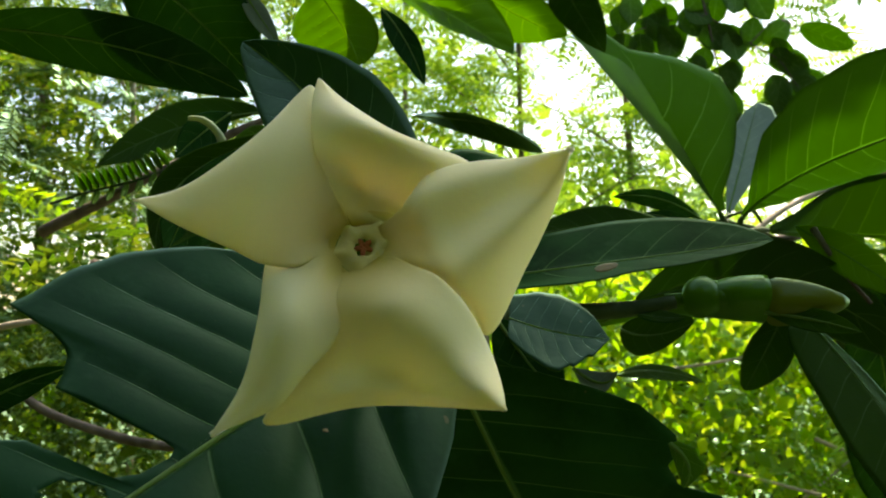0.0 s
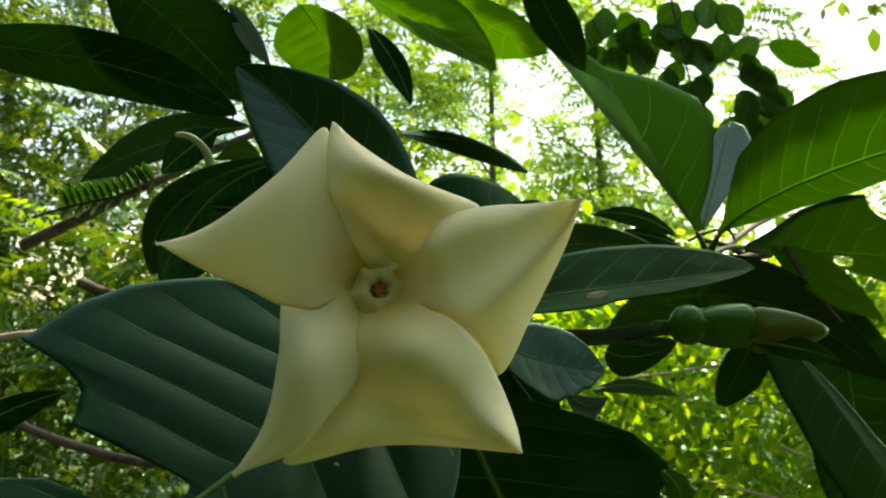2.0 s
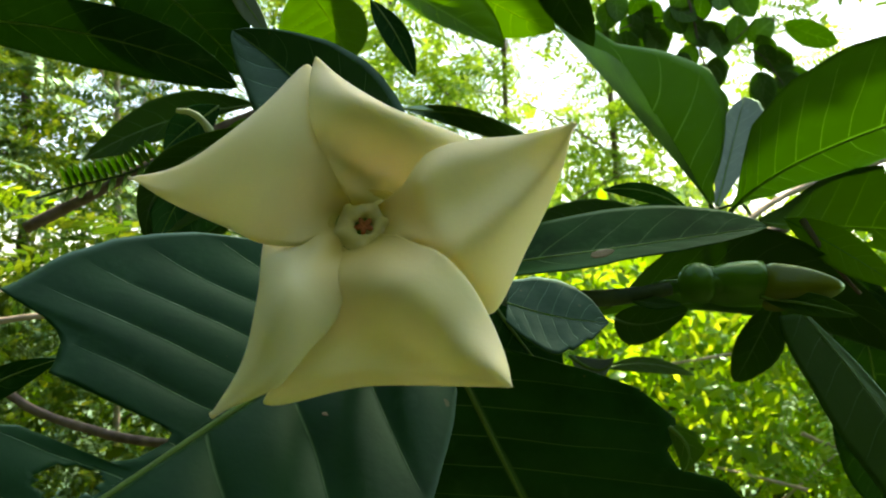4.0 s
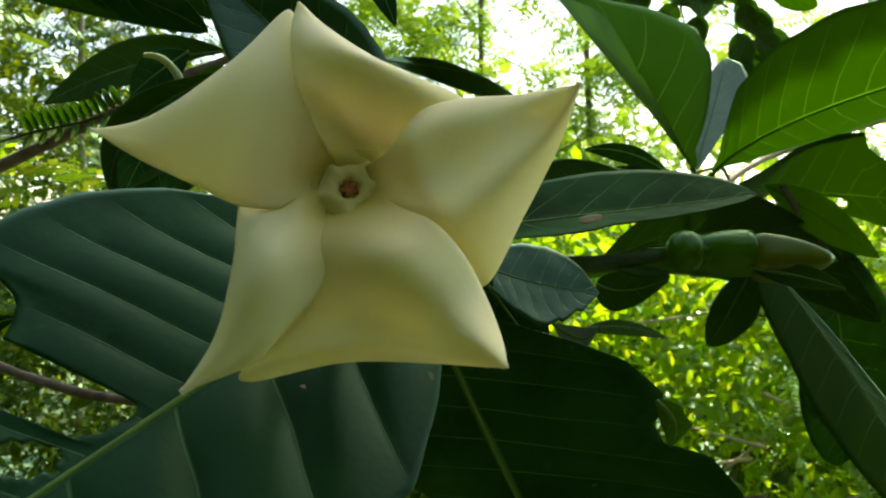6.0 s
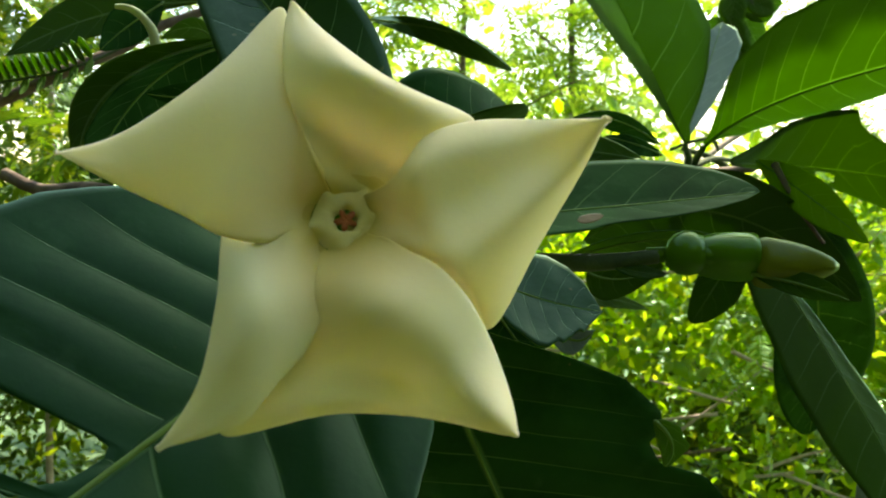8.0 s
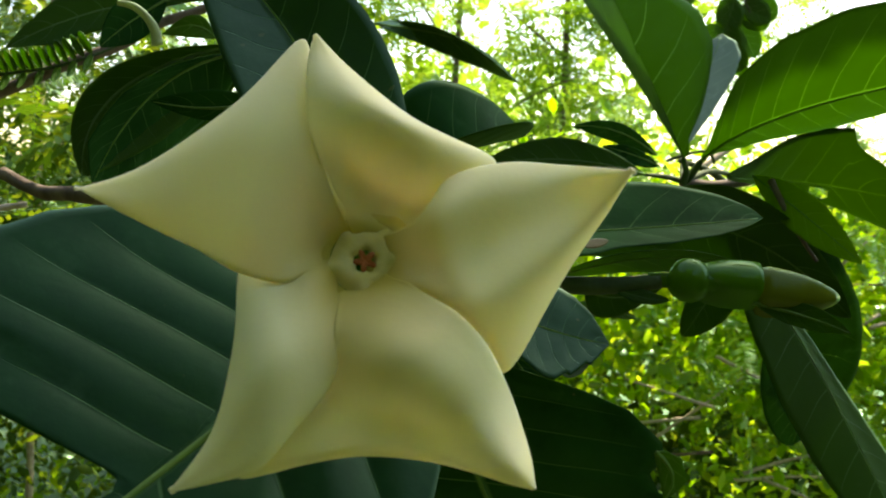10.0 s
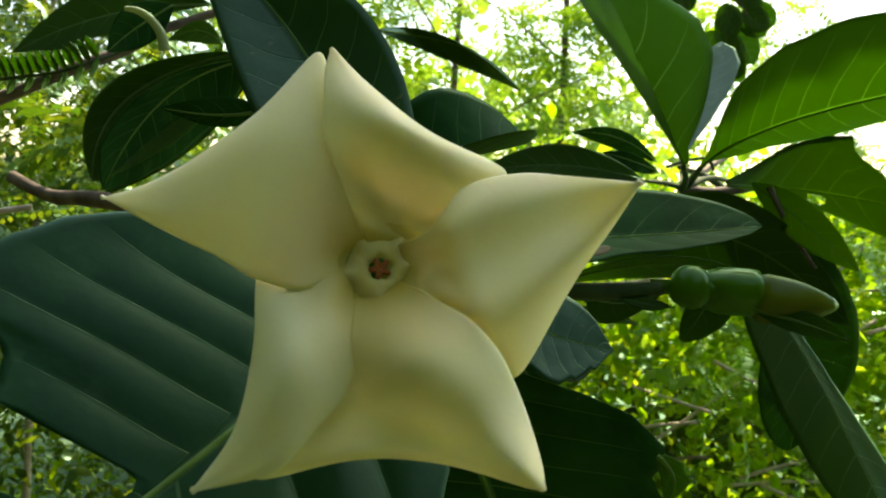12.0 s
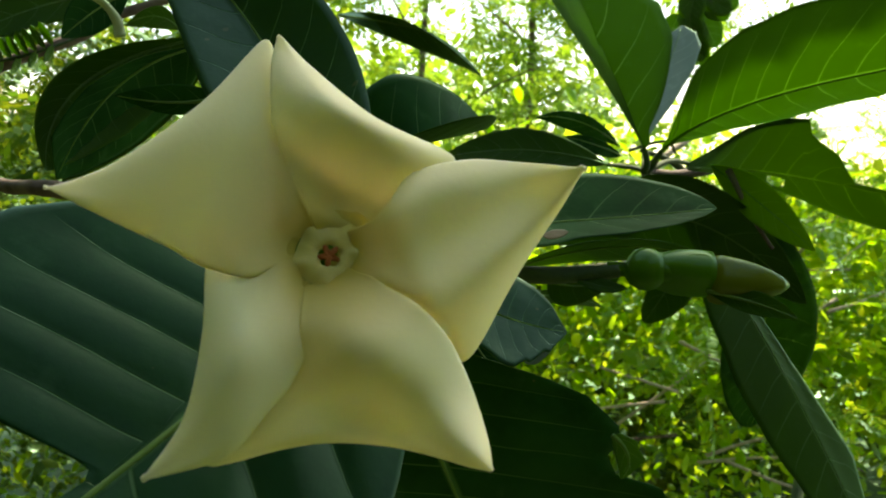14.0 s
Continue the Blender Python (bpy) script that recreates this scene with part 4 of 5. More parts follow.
leaf((0.4476, 1.5, 1.9139), (0.4379, 1.5, 1.8833), (0.4311, 1.5106, 1.8551), (0.0223, -0.0106, -0.0109), (-0.0227, 0.0106, 0.011), wl=0.67, wr=0.80, nv=5, n=(14, 4), rib_r=.0006, lit_tone=True, parent=VINE)
leaf((0.4768, 1.5, 1.9291), (0.4809, 1.5, 1.9008), (0.4851, 1.5007, 1.8728), (0.0223, -0.0007, 0.0034), (-0.0223, 0.0007, -0.0034), wl=0.52, wr=0.65, nv=5, n=(14, 4), rib_r=.0006, lit_tone=True, parent=VINE)
leaf((0.4437, 1.5, 1.8572), (0.457, 1.5, 1.8298), (0.4748, 1.5149, 1.8054), (0.0193, -0.0149, 0.0089), (-0.0198, 0.0149, -0.0091), wl=0.70, wr=0.88, nv=5, n=(14, 4), rib_r=.0006, lit_tone=True, parent=VINE)
leaf((0.5114, 1.5, 1.8265), (0.4916, 1.5, 1.7973), (0.4657, 1.48, 1.7646), (0.0286, 0.02, -0.0115), (-0.028, -0.02, 0.0112), wl=0.60, wr=0.80, nv=5, n=(14, 4), rib_r=.0006, lit_tone=True, parent=VINE)
leaf((0.5177, 1.5, 1.9505), (0.524, 1.5, 1.9816), (0.5328, 1.5074, 2.0153), (-0.0261, -0.0074, 0.0024), (0.0263, 0.0074, -0.0024), wl=0.70, wr=0.75, nv=5, n=(14, 4), rib_r=.0006, lit_tone=True, parent=VINE)
leaf((0.5708, 1.5, 1.9529), (0.5774, 1.5, 1.9267), (0.5897, 1.5151, 1.9045), (0.0174, -0.0151, 0.0021), (-0.0178, 0.0151, -0.0022), wl=0.76, wr=0.70, nv=5, n=(14, 4), rib_r=.0006, lit_tone=True, parent=VINE)
leaf((0.5661, 1.5, 1.9222), (0.5972, 1.5, 1.9201), (0.6293, 1.5025, 1.9186), (0.0011, -0.0025, 0.0265), (-0.0011, 0.0025, -0.0266), wl=0.75, wr=0.60, nv=5, n=(14, 4), rib_r=.0006, lit_tone=True, parent=VINE)
leaf((0.575, 1.5, 1.8924), (0.5665, 1.5, 1.8588), (0.5604, 1.5068, 1.8267), (0.0231, -0.0068, -0.0081), (-0.0234, 0.0068, 0.0082), wl=0.73, wr=0.80, nv=5, n=(14, 4), rib_r=.0006, lit_tone=True, parent=VINE)
leaf((0.5895, 1.5, 1.8825), (0.6249, 1.5, 1.8779), (0.66, 1.4992, 1.8732), (0.0044, 0.0008, 0.03), (-0.0044, -0.0008, -0.0299), wl=0.46, wr=0.69, nv=5, n=(14, 4), rib_r=.0006, lit_tone=True, parent=VINE)
leaf((0.5636, 1.5, 1.8519), (0.5706, 1.5, 1.8203), (0.583, 1.5143, 1.7916), (0.0178, -0.0143, 0.0026), (-0.0183, 0.0143, -0.0027), wl=0.74, wr=0.74, nv=5, n=(14, 4), rib_r=.0006, lit_tone=True, parent=VINE)
leaf((0.5846, 1.5, 1.8574), (0.6039, 1.5, 1.8231), (0.6214, 1.4956, 1.7881), (0.0248, 0.0044, 0.0148), (-0.0247, -0.0044, -0.0147), wl=0.61, wr=0.77, nv=5, n=(14, 4), rib_r=.0006, lit_tone=True, parent=VINE)
leaf((0.3993, 1.5, 2.0376), (0.4252, 1.5, 2.0212), (0.4461, 1.4831, 1.9991), (0.0177, 0.0169, 0.0272), (-0.0174, -0.0169, -0.0267), wl=0.84, wr=0.84, nv=5, n=(14, 4), rib_r=.0006, lit_tone=True, parent=VINE)
leaf((0.3306, 1.5, 2.0219), (0.3261, 1.5, 1.993), (0.3256, 1.5185, 1.9697), (0.0198, -0.0185, -0.0098), (-0.0204, 0.0185, 0.0099), wl=0.51, wr=0.50, nv=5, n=(14, 4), rib_r=.0006, lit_tone=True, parent=VINE)
leaf((0.3374, 1.5, 2.0012), (0.3566, 1.5, 1.9742), (0.3796, 1.5158, 1.9518), (0.018, -0.0158, 0.0111), (-0.0184, 0.0158, -0.0114), wl=0.63, wr=0.57, nv=5, n=(14, 4), rib_r=.0006, lit_tone=True, parent=VINE)
leaf((0.4042, 1.5, 1.9932), (0.3754, 1.5, 1.9756), (0.3456, 1.4953, 1.9566), (0.0142, 0.0047, -0.021), (-0.0142, -0.0047, 0.0209), wl=0.75, wr=0.52, nv=5, n=(14, 4), rib_r=.0006, lit_tone=True, parent=VINE)
leaf((0.2909, 1.5, 1.9929), (0.2835, 1.5, 1.9709), (0.2759, 1.4995, 1.9487), (0.0231, 0.0005, -0.0079), (-0.0231, -0.0005, 0.0079), wl=0.75, wr=0.77, nv=5, n=(14, 4), rib_r=.0006, lit_tone=True, parent=VINE)
leaf((0.5028, 1.5, 2.0839), (0.4981, 1.5, 2.0513), (0.4872, 1.4805, 2.0121), (0.0359, 0.0195, 0.0028), (-0.0352, -0.0195, -0.0029), wl=0.81, wr=0.65, nv=5, n=(14, 4), rib_r=.0006, lit_tone=True, parent=VINE)
leaf((0.4452, 1.5, 2.071), (0.4236, 1.5, 2.0504), (0.4013, 1.4974, 2.029), (0.0172, 0.0026, -0.0173), (-0.0171, -0.0026, 0.0173), wl=0.70, wr=0.58, nv=5, n=(14, 4), rib_r=.0006, lit_tone=True, parent=VINE)
leaf((0.3545, 1.5, 2.047), (0.3651, 1.5, 2.0217), (0.3794, 1.5155, 2.0016), (0.0184, -0.0155, 0.0044), (-0.0189, 0.0155, -0.0046), wl=0.55, wr=0.69, nv=5, n=(14, 4), rib_r=.0006, lit_tone=True, parent=VINE)
leaf((0.298, 1.5, 2.0698), (0.2985, 1.5, 2.0378), (0.2965, 1.4867, 2.0014), (0.0271, 0.0133, 0.0052), (-0.0267, -0.0133, -0.0052), wl=0.73, wr=0.86, nv=5, n=(14, 4), rib_r=.0006, lit_tone=True, parent=VINE)
leaf((0.5716, 1.5, 1.8158), (0.5858, 1.5, 1.7849), (0.606, 1.5153, 1.7566), (0.0156, -0.0153, 0.0077), (-0.016, 0.0153, -0.0079), wl=0.51, wr=0.73, nv=5, n=(14, 4), rib_r=.0006, lit_tone=True, parent=VINE)
leaf((0.613, 1.5, 1.9882), (0.6632, 1.5, 1.9672), (0.7205, 1.5157, 1.951), (0.003, -0.0157, 0.0193), (-0.0032, 0.0157, -0.0197), wl=0.54, wr=0.64, nv=5, n=(14, 4), rib_r=.0006, lit_tone=True, parent=VINE)

# ---- the flower ----
FLOWER = thing("flower", "creamy white five-petalled waxy flower, fully open", "flower")
HEART, AX = Vector((-0.019, 0.172, 1.5105)), Vector((0, -0.92, 0.39)).normalized()
petal([((-0.0216, 0.1758, 1.5094), (-0.0207, 0.1766, 1.5125)), ((-0.0251, 0.1731, 1.5084), (-0.0224, 0.1754, 1.5154)), ((-0.0297, 0.1692, 1.5068), (-0.0253, 0.1748, 1.5213)), ((-0.0341, 0.167, 1.5051), (-0.0292, 0.179, 1.5315)), ((-0.0428, 0.1693, 1.5059), (-0.0315, 0.1871, 1.5442)), ((-0.0502, 0.1707, 1.5094), (-0.0353, 0.1915, 1.5548)), ((-0.056, 0.1708, 1.5118), (-0.0458, 0.1831, 1.539)), ((-0.0641, 0.1696, 1.5159), (-0.0616, 0.1746, 1.5253))], (-0.0692, 0.162, 1.5207), tuck_r=(0.002, 0.3), tuck_l=(0.003, 0.3), hollow=0.16, swell=0.03, folds=((-0.046, 1.531, 0.016, 0.010, 35, 0.004), (-0.0285, 1.5105, 0.007, 0.0045, 12, -0.003)), soften=9, order=1)
petal([((-0.0207, 0.1764, 1.5125), (-0.0177, 0.177, 1.5124)), ((-0.0223, 0.1752, 1.5154), (-0.0149, 0.1755, 1.5144)), ((-0.025, 0.1745, 1.5213), (-0.0085, 0.1740, 1.5148)), ((-0.0295, 0.1764, 1.5297), (-0.0023, 0.1772, 1.5210)), ((-0.0321, 0.1788, 1.5352), (0.007, 0.1809, 1.5293)), ((-0.0331, 0.1834, 1.544), (-0.0108, 0.1836, 1.5358)), ((-0.0332, 0.1882, 1.5512), (-0.024, 0.189, 1.5467))], (-0.0322, 0.19, 1.555), tuck_r=(0.007, 0.5), tuck_l=(0.001, 0.2), hollow=0.16, swell=0.05, folds=((-0.014, 1.5375, 0.017, 0.0075, -28, 0.0090), (-0.0195, 1.5252, 0.007, 0.005, -55, -0.008), (-0.0095, 1.519, 0.005, 0.004, -60, -0.008)), order=2)
petal([((-0.0181, 0.1764, 1.5125), (-0.0174, 0.1755, 1.5087)), ((-0.0155, 0.1749, 1.5149), (-0.0141, 0.1721, 1.5061)), ((-0.0107, 0.1725, 1.5166), (-0.008, 0.1679, 1.5036)), ((-0.0075, 0.1697, 1.5205), (0.0019, 0.1664, 1.4966)), ((-0.003, 0.1731, 1.5263), (0.0097, 0.1658, 1.4877)), ((0.0083, 0.1763, 1.5295), (0.0189, 0.17, 1.5028)), ((0.0195, 0.1746, 1.5298), (0.0263, 0.172, 1.5171))], (0.0301, 0.165, 1.5293), tuck_r=(0.012, 0.25), tuck_l=(0.006, 0.2), hollow=0.10, swell=0.03, folds=((0.014, 1.511, 0.018, 0.004, 37, 0.0045), (-0.003, 1.523, 0.009, 0.0035, 40, 0.0045), (0.003, 1.513, 0.010, 0.006, 37, -0.0035)), order=0)
petal([((-0.017, 0.175, 1.5091), (-0.0204, 0.1752, 1.5079)), ((-0.0135, 0.1717, 1.507), (-0.0232, 0.1716, 1.5048)), ((-0.0072, 0.1675, 1.5047), (-0.0236, 0.1659, 1.4983)), ((-0.0011, 0.1634, 1.5019), (-0.0255, 0.1591, 1.4865)), ((0.0051, 0.1609, 1.496), (-0.0391, 0.1547, 1.4709)), ((0.0097, 0.1575, 1.4875), (-0.0185, 0.158, 1.4737)), ((0.0124, 0.154, 1.4794), (0.0007, 0.1557, 1.4734))], (0.0134, 0.154, 1.4728), tuck_r=(0.011, 0.25), tuck_l=(0.006, 0.35), tuck_from=0.45, hollow=0.0, swell=0.04, folds=((-0.012, 1.4935, 0.012, 0.0075, -20, 0.0075), (-0.0075, 1.4805, 0.009, 0.0055, -35, -0.009), (0.008, 1.477, 0.006, 0.004, -50, 0.005), (-0.0225, 1.5035, 0.004, 0.003, 0, -0.005), (-0.024, 1.482, 0.011, 0.006, 50, -0.0065)), order=0)
petal([((-0.0215, 0.1753, 1.5099), (-0.0197, 0.1745, 1.5079)), ((-0.0252, 0.1726, 1.5092), (-0.0219, 0.1707, 1.5045)), ((-0.0299, 0.1688, 1.5078), (-0.022, 0.1647, 1.498)), ((-0.0354, 0.1713, 1.5084), (-0.0219, 0.1594, 1.491)), ((-0.0434, 0.1723, 1.5085), (-0.0238, 0.157, 1.4864)), ((-0.0415, 0.1644, 1.4942), (-0.0271, 0.1553, 1.4826)), ((-0.043, 0.1576, 1.4804), (-0.0349, 0.1519, 1.4746))], (-0.0511, 0.158, 1.4678), tuck_l=(0.004, 0.4), tuck_r=(0.002, 0.2), hollow=0.0, swell=0.04, soften=8, folds=((-0.0345, 1.4925, 0.012, 0.0070, 60, 0.0075), (-0.041, 1.508, 0.009, 0.0055, 5, -0.006), (-0.0285, 1.5105, 0.007, 0.0045, 12, -0.003), (-0.0225, 1.5035, 0.004, 0.003, 0, -0.005), (-0.031, 1.480, 0.010, 0.003, 55, 0.0015)), order=2)



def lathe(profile, origin, axis, sides=30, lobes=0, depth=0.0, fat=1.0, turn=0.0):
    a = axis.orthogonal().normalized()
    b = axis.cross(a)
    bm = bmesh.new()
    rings = []
    for r, h in profile:
        rings.append([bm.verts.new(origin + axis * h + (a * math.cos(w) + b * math.sin(w)) * r * fat * (1 + depth * math.cos(lobes * w + turn))) for w in (2 * math.pi * k / sides for k in range(sides))])
    for r0, r1 in zip(rings, rings[1:]):
        for k in range(sides):
            bm.faces.new((r0[k], r0[(k + 1) % sides], r1[(k + 1) % sides], r1[k]))
    bm.faces.new(rings[0][::-1])
    bm.faces.new(rings[-1])
    bmesh.ops.recalc_face_normals(bm, faces=bm.faces[:])
    return bm


def corona(rays):
    """Raised ring round the throat, with ridges that run out between the petals."""
    up = Vector((1, 0, 0)).cross(-AX).normalized()
    if up.z < 0:
        up = -up
    bm = bmesh.new()
    rings = []
    sides = 100
    for r, h, lift, reach in ((0.0115, -0.0090, 0.0010, 0.08), (0.0095, -0.0066, 0.0014, 0.10), (0.0080, -0.0050, 0.0013, 0.10), (0.0066, -0.0040, 0.0010, 0.08), (0.0055, -0.0035, 0.0008, 0.05), (0.0046, -0.0031, 0.0003, 0.03), (0.0039, -0.0030, 0.0, 0.0), (0.0032, -0.0031, 0.0, 0.0), (0.0025, -0.0036, 0.0, 0.0), (0.0017, -0.0050, 0.0, 0.0)):
        ring = []
        for k in range(sides):
            w = 2 * math.pi * k / sides
            f = max(math.exp(-((((w - c + math.pi) % (2 * math.pi)) - math.pi) / 0.24) ** 2) for c in rays)
            star = 1 - 0.10 * math.cos(5 * (w + math.pi / 2)) if r < 0.003 else 1
            p = HEART + (Vector((1, 0, 0)) * math.cos(w) + up * math.sin(w)) * r * (1 + reach * f) * star + AX * (h + lift * f)
            ring.append(bm.verts.new(p + AX * (0.0002 + 0.00018 * noise.noise(p * 500) + 0.0001 * noise.noise(p * 2300))))
        rings.append(ring)
    for r0, r1 in zip(rings, rings[1:]):
        for k in range(sides):
            bm.faces.new((r0[k], r0[(k + 1) % sides], r1[(k + 1) % sides], r1[k]))
    bmesh.ops.recalc_face_normals(bm, faces=bm.faces[:])
    return bm


part("corona", corona([math.radians(w) for w in (129, 58, 6, 272, 197)]), CORONA, FLOWER, "fuzzy white ring round the throat")
part("corolla_foot", lathe([(0.003, -0.010), (0.0045, -0.0056), (0.006, -0.0046), (0.0082, -0.0031), (0.0098, -0.0034), (0.0115, -0.0050), (0.011, -0.0065), (0.003, -0.0105)], HEART, AX, 60), PETAL, FLOWER)
part("throat", lathe([(0.0019, -0.0046), (0.0017, -0.0032), (0.0006, -0.0037)], HEART, AX, 60, 5, 0.42, turn=math.pi), THROAT, FLOWER, "small reddish star-shaped throat")
bm = bmesh.new()
ring_tube(bm, spline([HEART - AX * 0.004, HEART - AX * 0.03, HEART - AX * 0.065 + Vector((0.005, 0, 0)), Vector((0.0, 0.283, 1.492))], 24), lambda u: 0.009 - 0.005 * min(1, u * 1.3), 16)
part("tube", bm, BUD_GREEN, FLOWER, "pale green corolla tube")

# ---- the bud ----
BUD = thing("flower_bud", "closed green flower bud with overlapping sepals", "flower bud")
B0, B1 = Vector((0.0886, 0.3184, 1.4926)), Vector((0.1555, 0.3041, 1.4936))
bx = (B1 - B0).normalized()
part("stalk", lathe([(0.0028, -0.006), (0.003, 0.002), (0.004, 0.006)], B0, bx, 20), BUD_GREEN, BUD)
part("calyx", lathe([(0.0035, 0.006), (0.0046, 0.0105), (0.0066, 0.0145), (0.0078, 0.020), (0.0082, 0.026), (0.0081, 0.0315), (0.0077, 0.0342), (0.0060, 0.0350)], B0, bx, 40, 3, 0.045, 1.14), BUD_GREEN, BUD, "green overlapping calyx")
cone = lathe([(0.0058, 0.0325), (0.0078, 0.0342), (0.0085, 0.0370), (0.0083, 0.0400), (0.0077, 0.0450), (0.0066, 0.0505), (0.0049, 0.0560), (0.0028, 0.0608), (0.0010, 0.0632)], B0 - Vector((0, 0, 0.0004)), (bx - Vector((0, 0, 0.045))).normalized(), 48, 5, 0.03, 1.14)
part("corolla", cone, BUD_TIP, BUD, "tapering olive-tinged bud tip")
for dx, dy, dz, s, turn in ((-0.0015, -0.0030, 0.0002, 1.26, 0.10), (0.0052, -0.0016, 0.0042, 0.80, -0.30), (0.0058, -0.0048, 0.0012, 0.66, -0.1), (0.0, 0.0010, -0.0026, 0.9, 0.25)):
    o = B0 + bx * (0.0025 + dx) + Vector((0, dy, dz))
    part("sepal", lathe([(0.001, -0.001), (0.0036 * s, 0.0004), (0.0054 * s, 0.0032), (0.0060 * s, 0.0070), (0.0055 * s, 0.0105), (0.0040 * s, 0.0132), (0.0018 * s, 0.0146), (0.0005, 0.0149)], o, (bx + Vector((0, -turn * 0.5, turn))).normalized(), 26, 2, 0.06, 1.12), BUD_GREEN, BUD, "rounded green sepal")
leaf(B0 + bx * -0.020 + Vector((0, -0.004, -0.004)), B0 + bx * -0.010 + Vector((0, -0.005, -0.0065)), B0 + bx * 0.001 + Vector((0, -0.005, -0.0070)), (0, 0.002, 0.0030), (0, -0.002, -0.0022), wl=0.8, wr=0.8, under=True, nv=3, n=(12, 3), rib_r=0.0003, parent=BUD, name="bract")

# ---- distance ----
rng = np.random.default_rng(4)


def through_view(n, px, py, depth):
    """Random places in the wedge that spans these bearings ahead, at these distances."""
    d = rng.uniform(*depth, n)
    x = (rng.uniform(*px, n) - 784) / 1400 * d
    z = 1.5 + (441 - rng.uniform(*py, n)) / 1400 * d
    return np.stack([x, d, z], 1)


def clumped(places, per, spread):
    return (places[:, None, :] + rng.normal(0, 1, (len(places), per, 3)) * spread).reshape(-1, 3)


def far_tree(x, y, height, r, lean, name="tree", label="slender tree with feathery yellow-green foliage", n=240, crown=(1.6, 3.6), spread=0.9, foliage=None):
    t = thing(name, label, "tree", "trees behind the thicket")
    stem([(x, y, 0), (x + lean * 0.3, y, height * 0.4), (x + lean, y, height)], r, r * 0.5, BARK, t, "trunk", n=30)
    c = np.stack([x + rng.normal(0, spread, n) + lean * 0.5, y + rng.normal(0, spread * 0.6, n), rng.uniform(*crown, n)], 1)
    for k in range(9):
        q = c[k]
        stem([(x + lean * 0.5, y, q[2] - 0.5), ((x + q[0]) / 2, (y + q[1]) / 2, q[2] - 0.15), tuple(q)], r * 0.3, r * 0.08, BARK, t, "limb", n=8)
    crown_ob = frond_cloud("crown", clumped(c[::2], 30, 0.17), 0.30, 9, foliage or TREE_LEAF, "", "", rng, leaflet=0.22)
    crown_ob.parent = t
    return t


sapling = thing("sapling", "thin pale-barked sapling standing in a thicket", "sapling")
stem([(-0.80, 1.7, 0), (-0.79, 1.7, 0.9), (-0.775, 1.7, 1.8), (-0.78, 1.7, 2.5), (-0.75, 1.7, 3.2)], 0.009, 0.005, BARK_PALE, sapling, "trunk", n=40)
stem([(-0.775, 1.7, 1.8), (-0.70, 1.72, 2.0), (-0.62, 1.75, 2.1)], 0.004, 0.002, BARK_PALE, sapling, "limb", n=12)
stem([(-0.78, 1.7, 1.95), (-0.86, 1.68, 2.15), (-0.90, 1.65, 2.3)], 0.004, 0.002, BARK_PALE, sapling, "limb", n=12)
far_tree(0.20, 4.4, 4.6, 0.022, 0.03, n=66)
far_tree(1.0, 5.2, 4.6, 0.03, -0.1, n=85, crown=(1.3, 2.9))
far_tree(-0.6, 5.5, 4.6, 0.03, 0.1, n=50, crown=(1.2, 4.2))
far_tree(-1.9, 3.2, 4.2, 0.03, 0.1, label="slender tree with feathery foliage, its green darkened like shade", n=90, crown=(1.0, 3.2), spread=0.7, foliage=SHADE_TINTED_LEAF)

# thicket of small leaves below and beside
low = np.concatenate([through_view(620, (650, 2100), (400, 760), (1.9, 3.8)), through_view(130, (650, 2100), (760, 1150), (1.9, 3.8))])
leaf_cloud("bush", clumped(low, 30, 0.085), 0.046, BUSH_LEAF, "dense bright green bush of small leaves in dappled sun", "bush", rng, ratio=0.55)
TWIGS = thing("bush_twigs", "bare pale brown twigs among bush leaves", "twigs")
for k in range(20):
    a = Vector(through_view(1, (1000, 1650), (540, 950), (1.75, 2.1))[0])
    way = Vector((rng.uniform(0.5, 1) * (1 if k % 3 else -1), rng.uniform(-0.2, 0.2), rng.uniform(-0.5, 0.6))).normalized() * rng.uniform(0.2, 0.45)
    stem([a, a + way * 0.5 + Vector((0, 0, rng.uniform(-0.02, 0.02))), a + way], 0.0048, 0.0022, BARK_PALE if k % 4 else BARK, TWIGS, "twig", n=10)
# dark-tinted leaves fill the gaps, standing in for deep shade
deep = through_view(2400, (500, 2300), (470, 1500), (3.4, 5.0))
leaf_cloud("bush", clumped(deep, 9, 0.12), 0.10, SHADE_TINTED_LEAF, "deep undergrowth behind a bush, its green darkened for shade", "bush", rng, ratio=0.6)
# lighter-tinted leaves stand in for sun flecks among the dark ones
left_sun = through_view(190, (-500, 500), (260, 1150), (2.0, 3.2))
leaf_cloud("bush", clumped(left_sun, 9, 0.05), 0.032, BUSH_LEAF, "small leaves in a thicket, coloured lighter as if sunlit", "bush", rng)
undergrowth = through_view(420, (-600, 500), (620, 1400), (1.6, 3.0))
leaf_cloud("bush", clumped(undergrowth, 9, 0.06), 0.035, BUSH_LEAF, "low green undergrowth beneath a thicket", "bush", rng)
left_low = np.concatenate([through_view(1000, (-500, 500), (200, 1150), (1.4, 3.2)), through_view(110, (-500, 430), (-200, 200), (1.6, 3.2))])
leaf_cloud("bush", clumped(left_low, 8, 0.05), 0.032, SHADE_TINTED_LEAF, "thicket of small leaves coloured dark as in shade", "bush", rng)
# darker-tinted leaves that paint the shade behind the shrub
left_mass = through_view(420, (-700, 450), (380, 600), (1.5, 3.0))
leaf_cloud("bush", clumped(left_mass, 8, 0.05), 0.035, SHADE_TINTED_LEAF, "mass of leaves behind the shrub, coloured dark to stand for shade", "bush", rng)
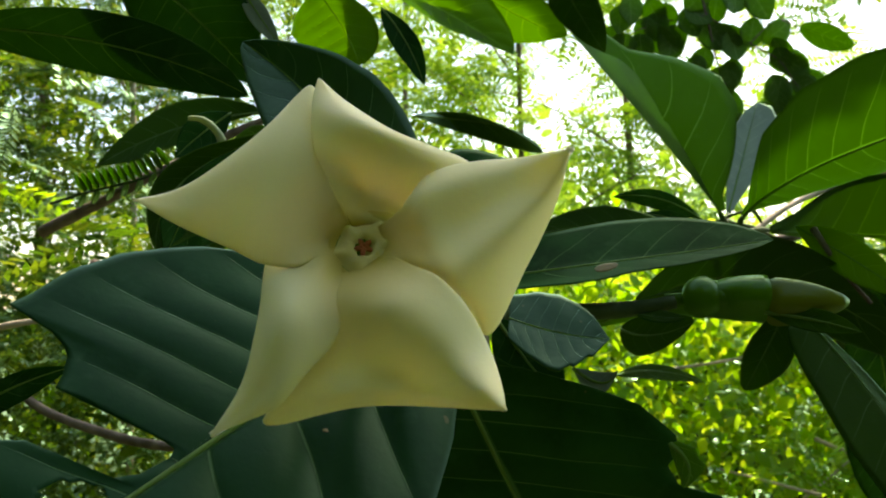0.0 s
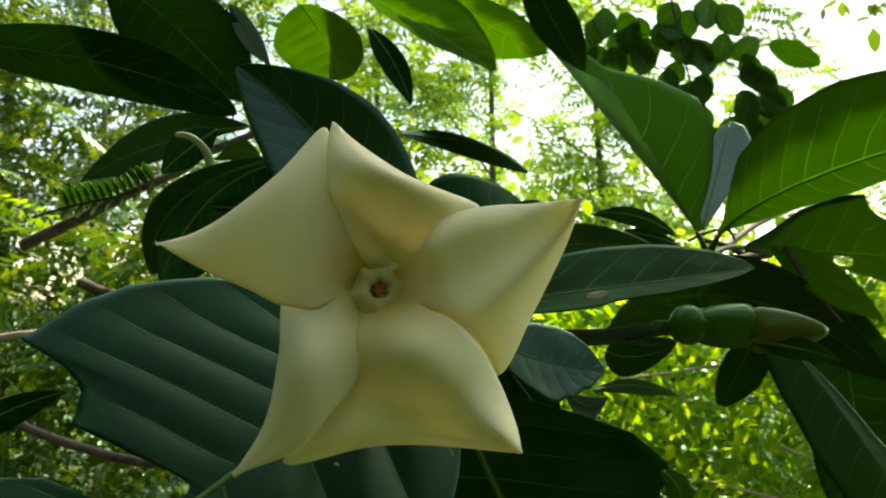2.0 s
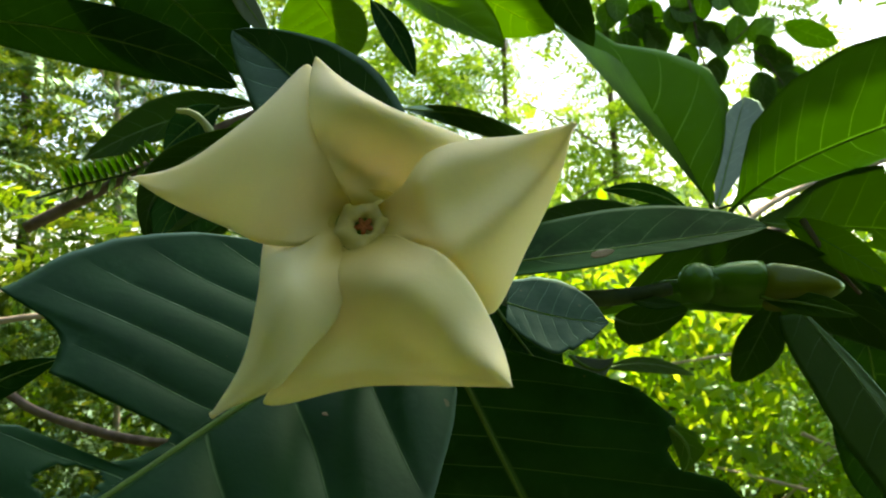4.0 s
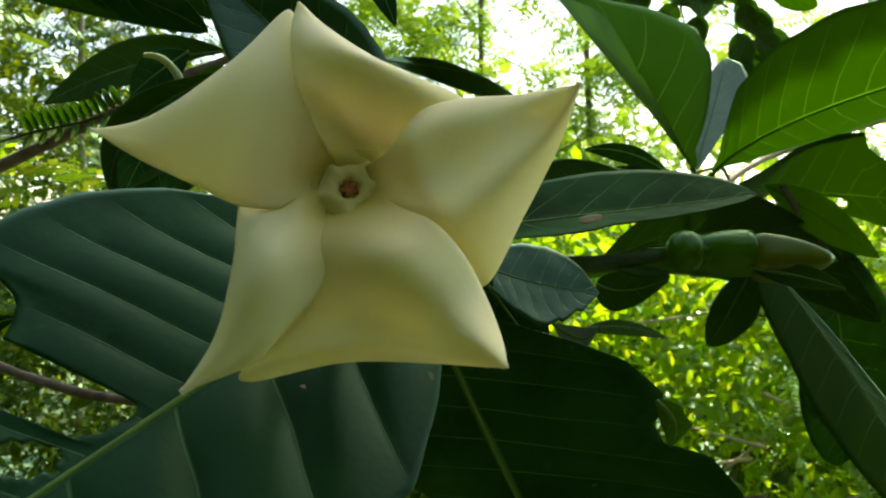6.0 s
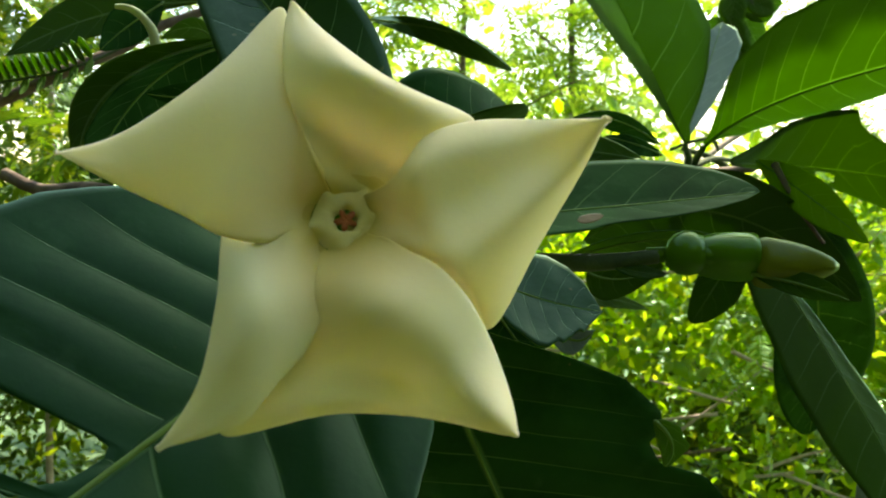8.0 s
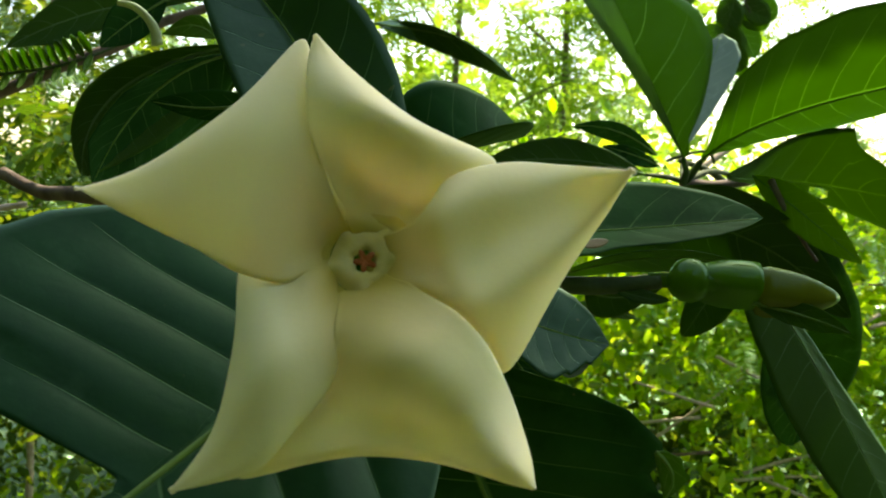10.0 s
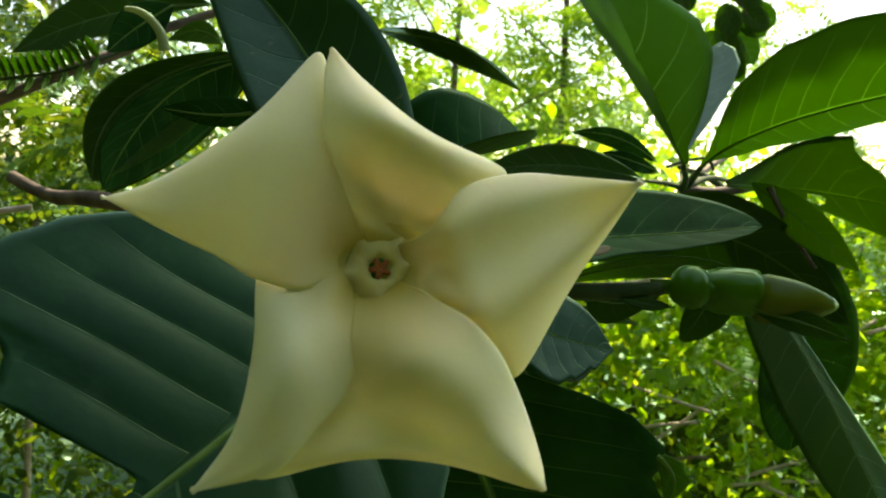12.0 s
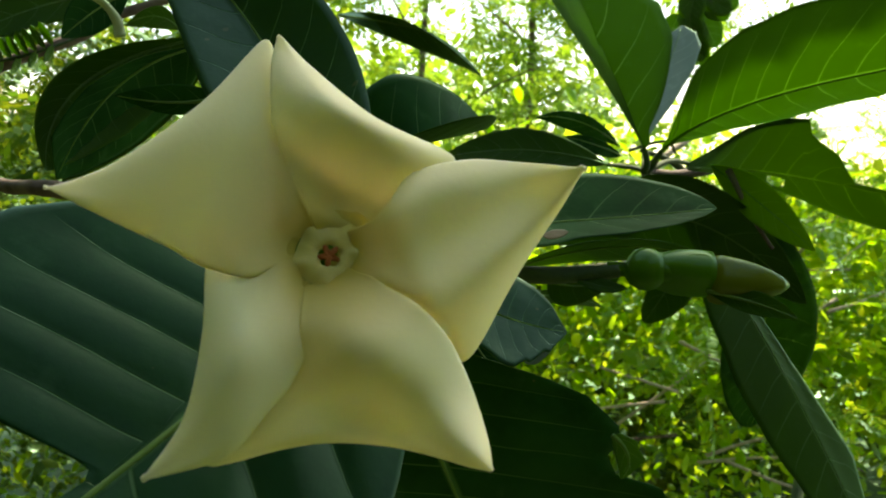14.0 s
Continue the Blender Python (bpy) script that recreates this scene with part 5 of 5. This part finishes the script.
frond_cloud("fern_foliage", clumped(np.concatenate([through_view(420, (-500, 420), (150, 800), (1.3, 2.6)), through_view(170, (-500, 420), (-220, 150), (1.3, 2.6))]), 4, 0.06), 0.13, 13, SHADE_TINTED_LEAF, "feathery fronds in a thicket, shade put into their green", "foliage", rng)
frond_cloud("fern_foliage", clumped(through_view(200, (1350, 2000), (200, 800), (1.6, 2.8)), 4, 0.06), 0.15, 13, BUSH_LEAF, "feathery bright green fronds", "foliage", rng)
frond_cloud("fern_foliage", through_view(24, (-450, 330), (60, 520), (0.95, 1.4)), 0.20, 18, BUSH_LEAF, "long feathery fronds in a sun-bright green", "foliage", rng, leaflet=0.13)
frond_cloud("fern_foliage", through_view(100, (-450, 330), (40, 560), (0.9, 1.3)), 0.18, 18, SHADE_TINTED_LEAF, "long feathery fronds in a shade-darkened green", "foliage", rng, leaflet=0.13)
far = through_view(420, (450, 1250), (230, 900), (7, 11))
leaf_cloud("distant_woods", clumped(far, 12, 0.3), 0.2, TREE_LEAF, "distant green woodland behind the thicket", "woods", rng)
leaf_cloud("distant_woods", clumped(through_view(300, (-900, 450), (470, 900), (6, 9)), 12, 0.3), 0.2, SHADE_TINTED_LEAF, "distant woodland behind the thicket, shade in its colour", "woods", rng)

# unseen woods behind, beside and above the camera, added to cut the skylight
w = np.radians(rng.uniform(-224, -5, 4600))
d = rng.uniform(2.6, 5.0, 4600)
ring = np.stack([d * np.cos(w), d * np.sin(w), rng.uniform(0.0, 4.2, 4600)], 1)
leaf_cloud("unseen_woods", clumped(ring, 4, 0.3), 0.30, SHADE_TINTED_LEAF, "unseen woodland added all round to hold back skylight", "woods", rng)
roof = np.stack([rng.uniform(-4.0, -0.3, 2200), rng.uniform(-3.0, -0.5, 2200), rng.uniform(3.2, 4.4, 2200)], 1)
leaf_cloud("unseen_canopy", clumped(roof, 2, 0.25), 0.24, SHADE_TINTED_LEAF, "unseen canopy added overhead to block skylight", "canopy", rng)

# unseen leaves overhead, added in the sun's path to shade the flower
over = Vector((-0.02, 0.20, 1.49)) + sun_way * 2.6
side_way = Vector((0, 0, 1)).cross(sun_way).normalized()
rise_way = sun_way.cross(side_way)
spots = [over + side_way * a + rise_way * b + sun_way * c for a, b, c in zip(rng.uniform(-0.30, 0.20, 480), rng.uniform(-0.19, 0.24, 480), rng.uniform(-0.12, 0.12, 520))]
leaf_cloud("sun_blocker_leaves", [tuple(q) for q in spots], 0.13, SHADE_TINTED_LEAF, "unseen leaves added towards the sun to shade the flower", "bough", rng, spread=0.1)

# patchy crowns over the thicket, out of view, added so their shade dapples it
crown_rng = np.random.default_rng(7)
crowns = np.stack([crown_rng.uniform(-2.2, 3.6, 18), crown_rng.uniform(2.8, 5.6, 18), crown_rng.uniform(3.7, 4.6, 18)], 1)
leaf_cloud("dappling_leaves", clumped(crowns, 60, 0.22), 0.15, SHADE_TINTED_LEAF, "unseen leaf patches added above the thicket to dapple it", "canopy", rng)
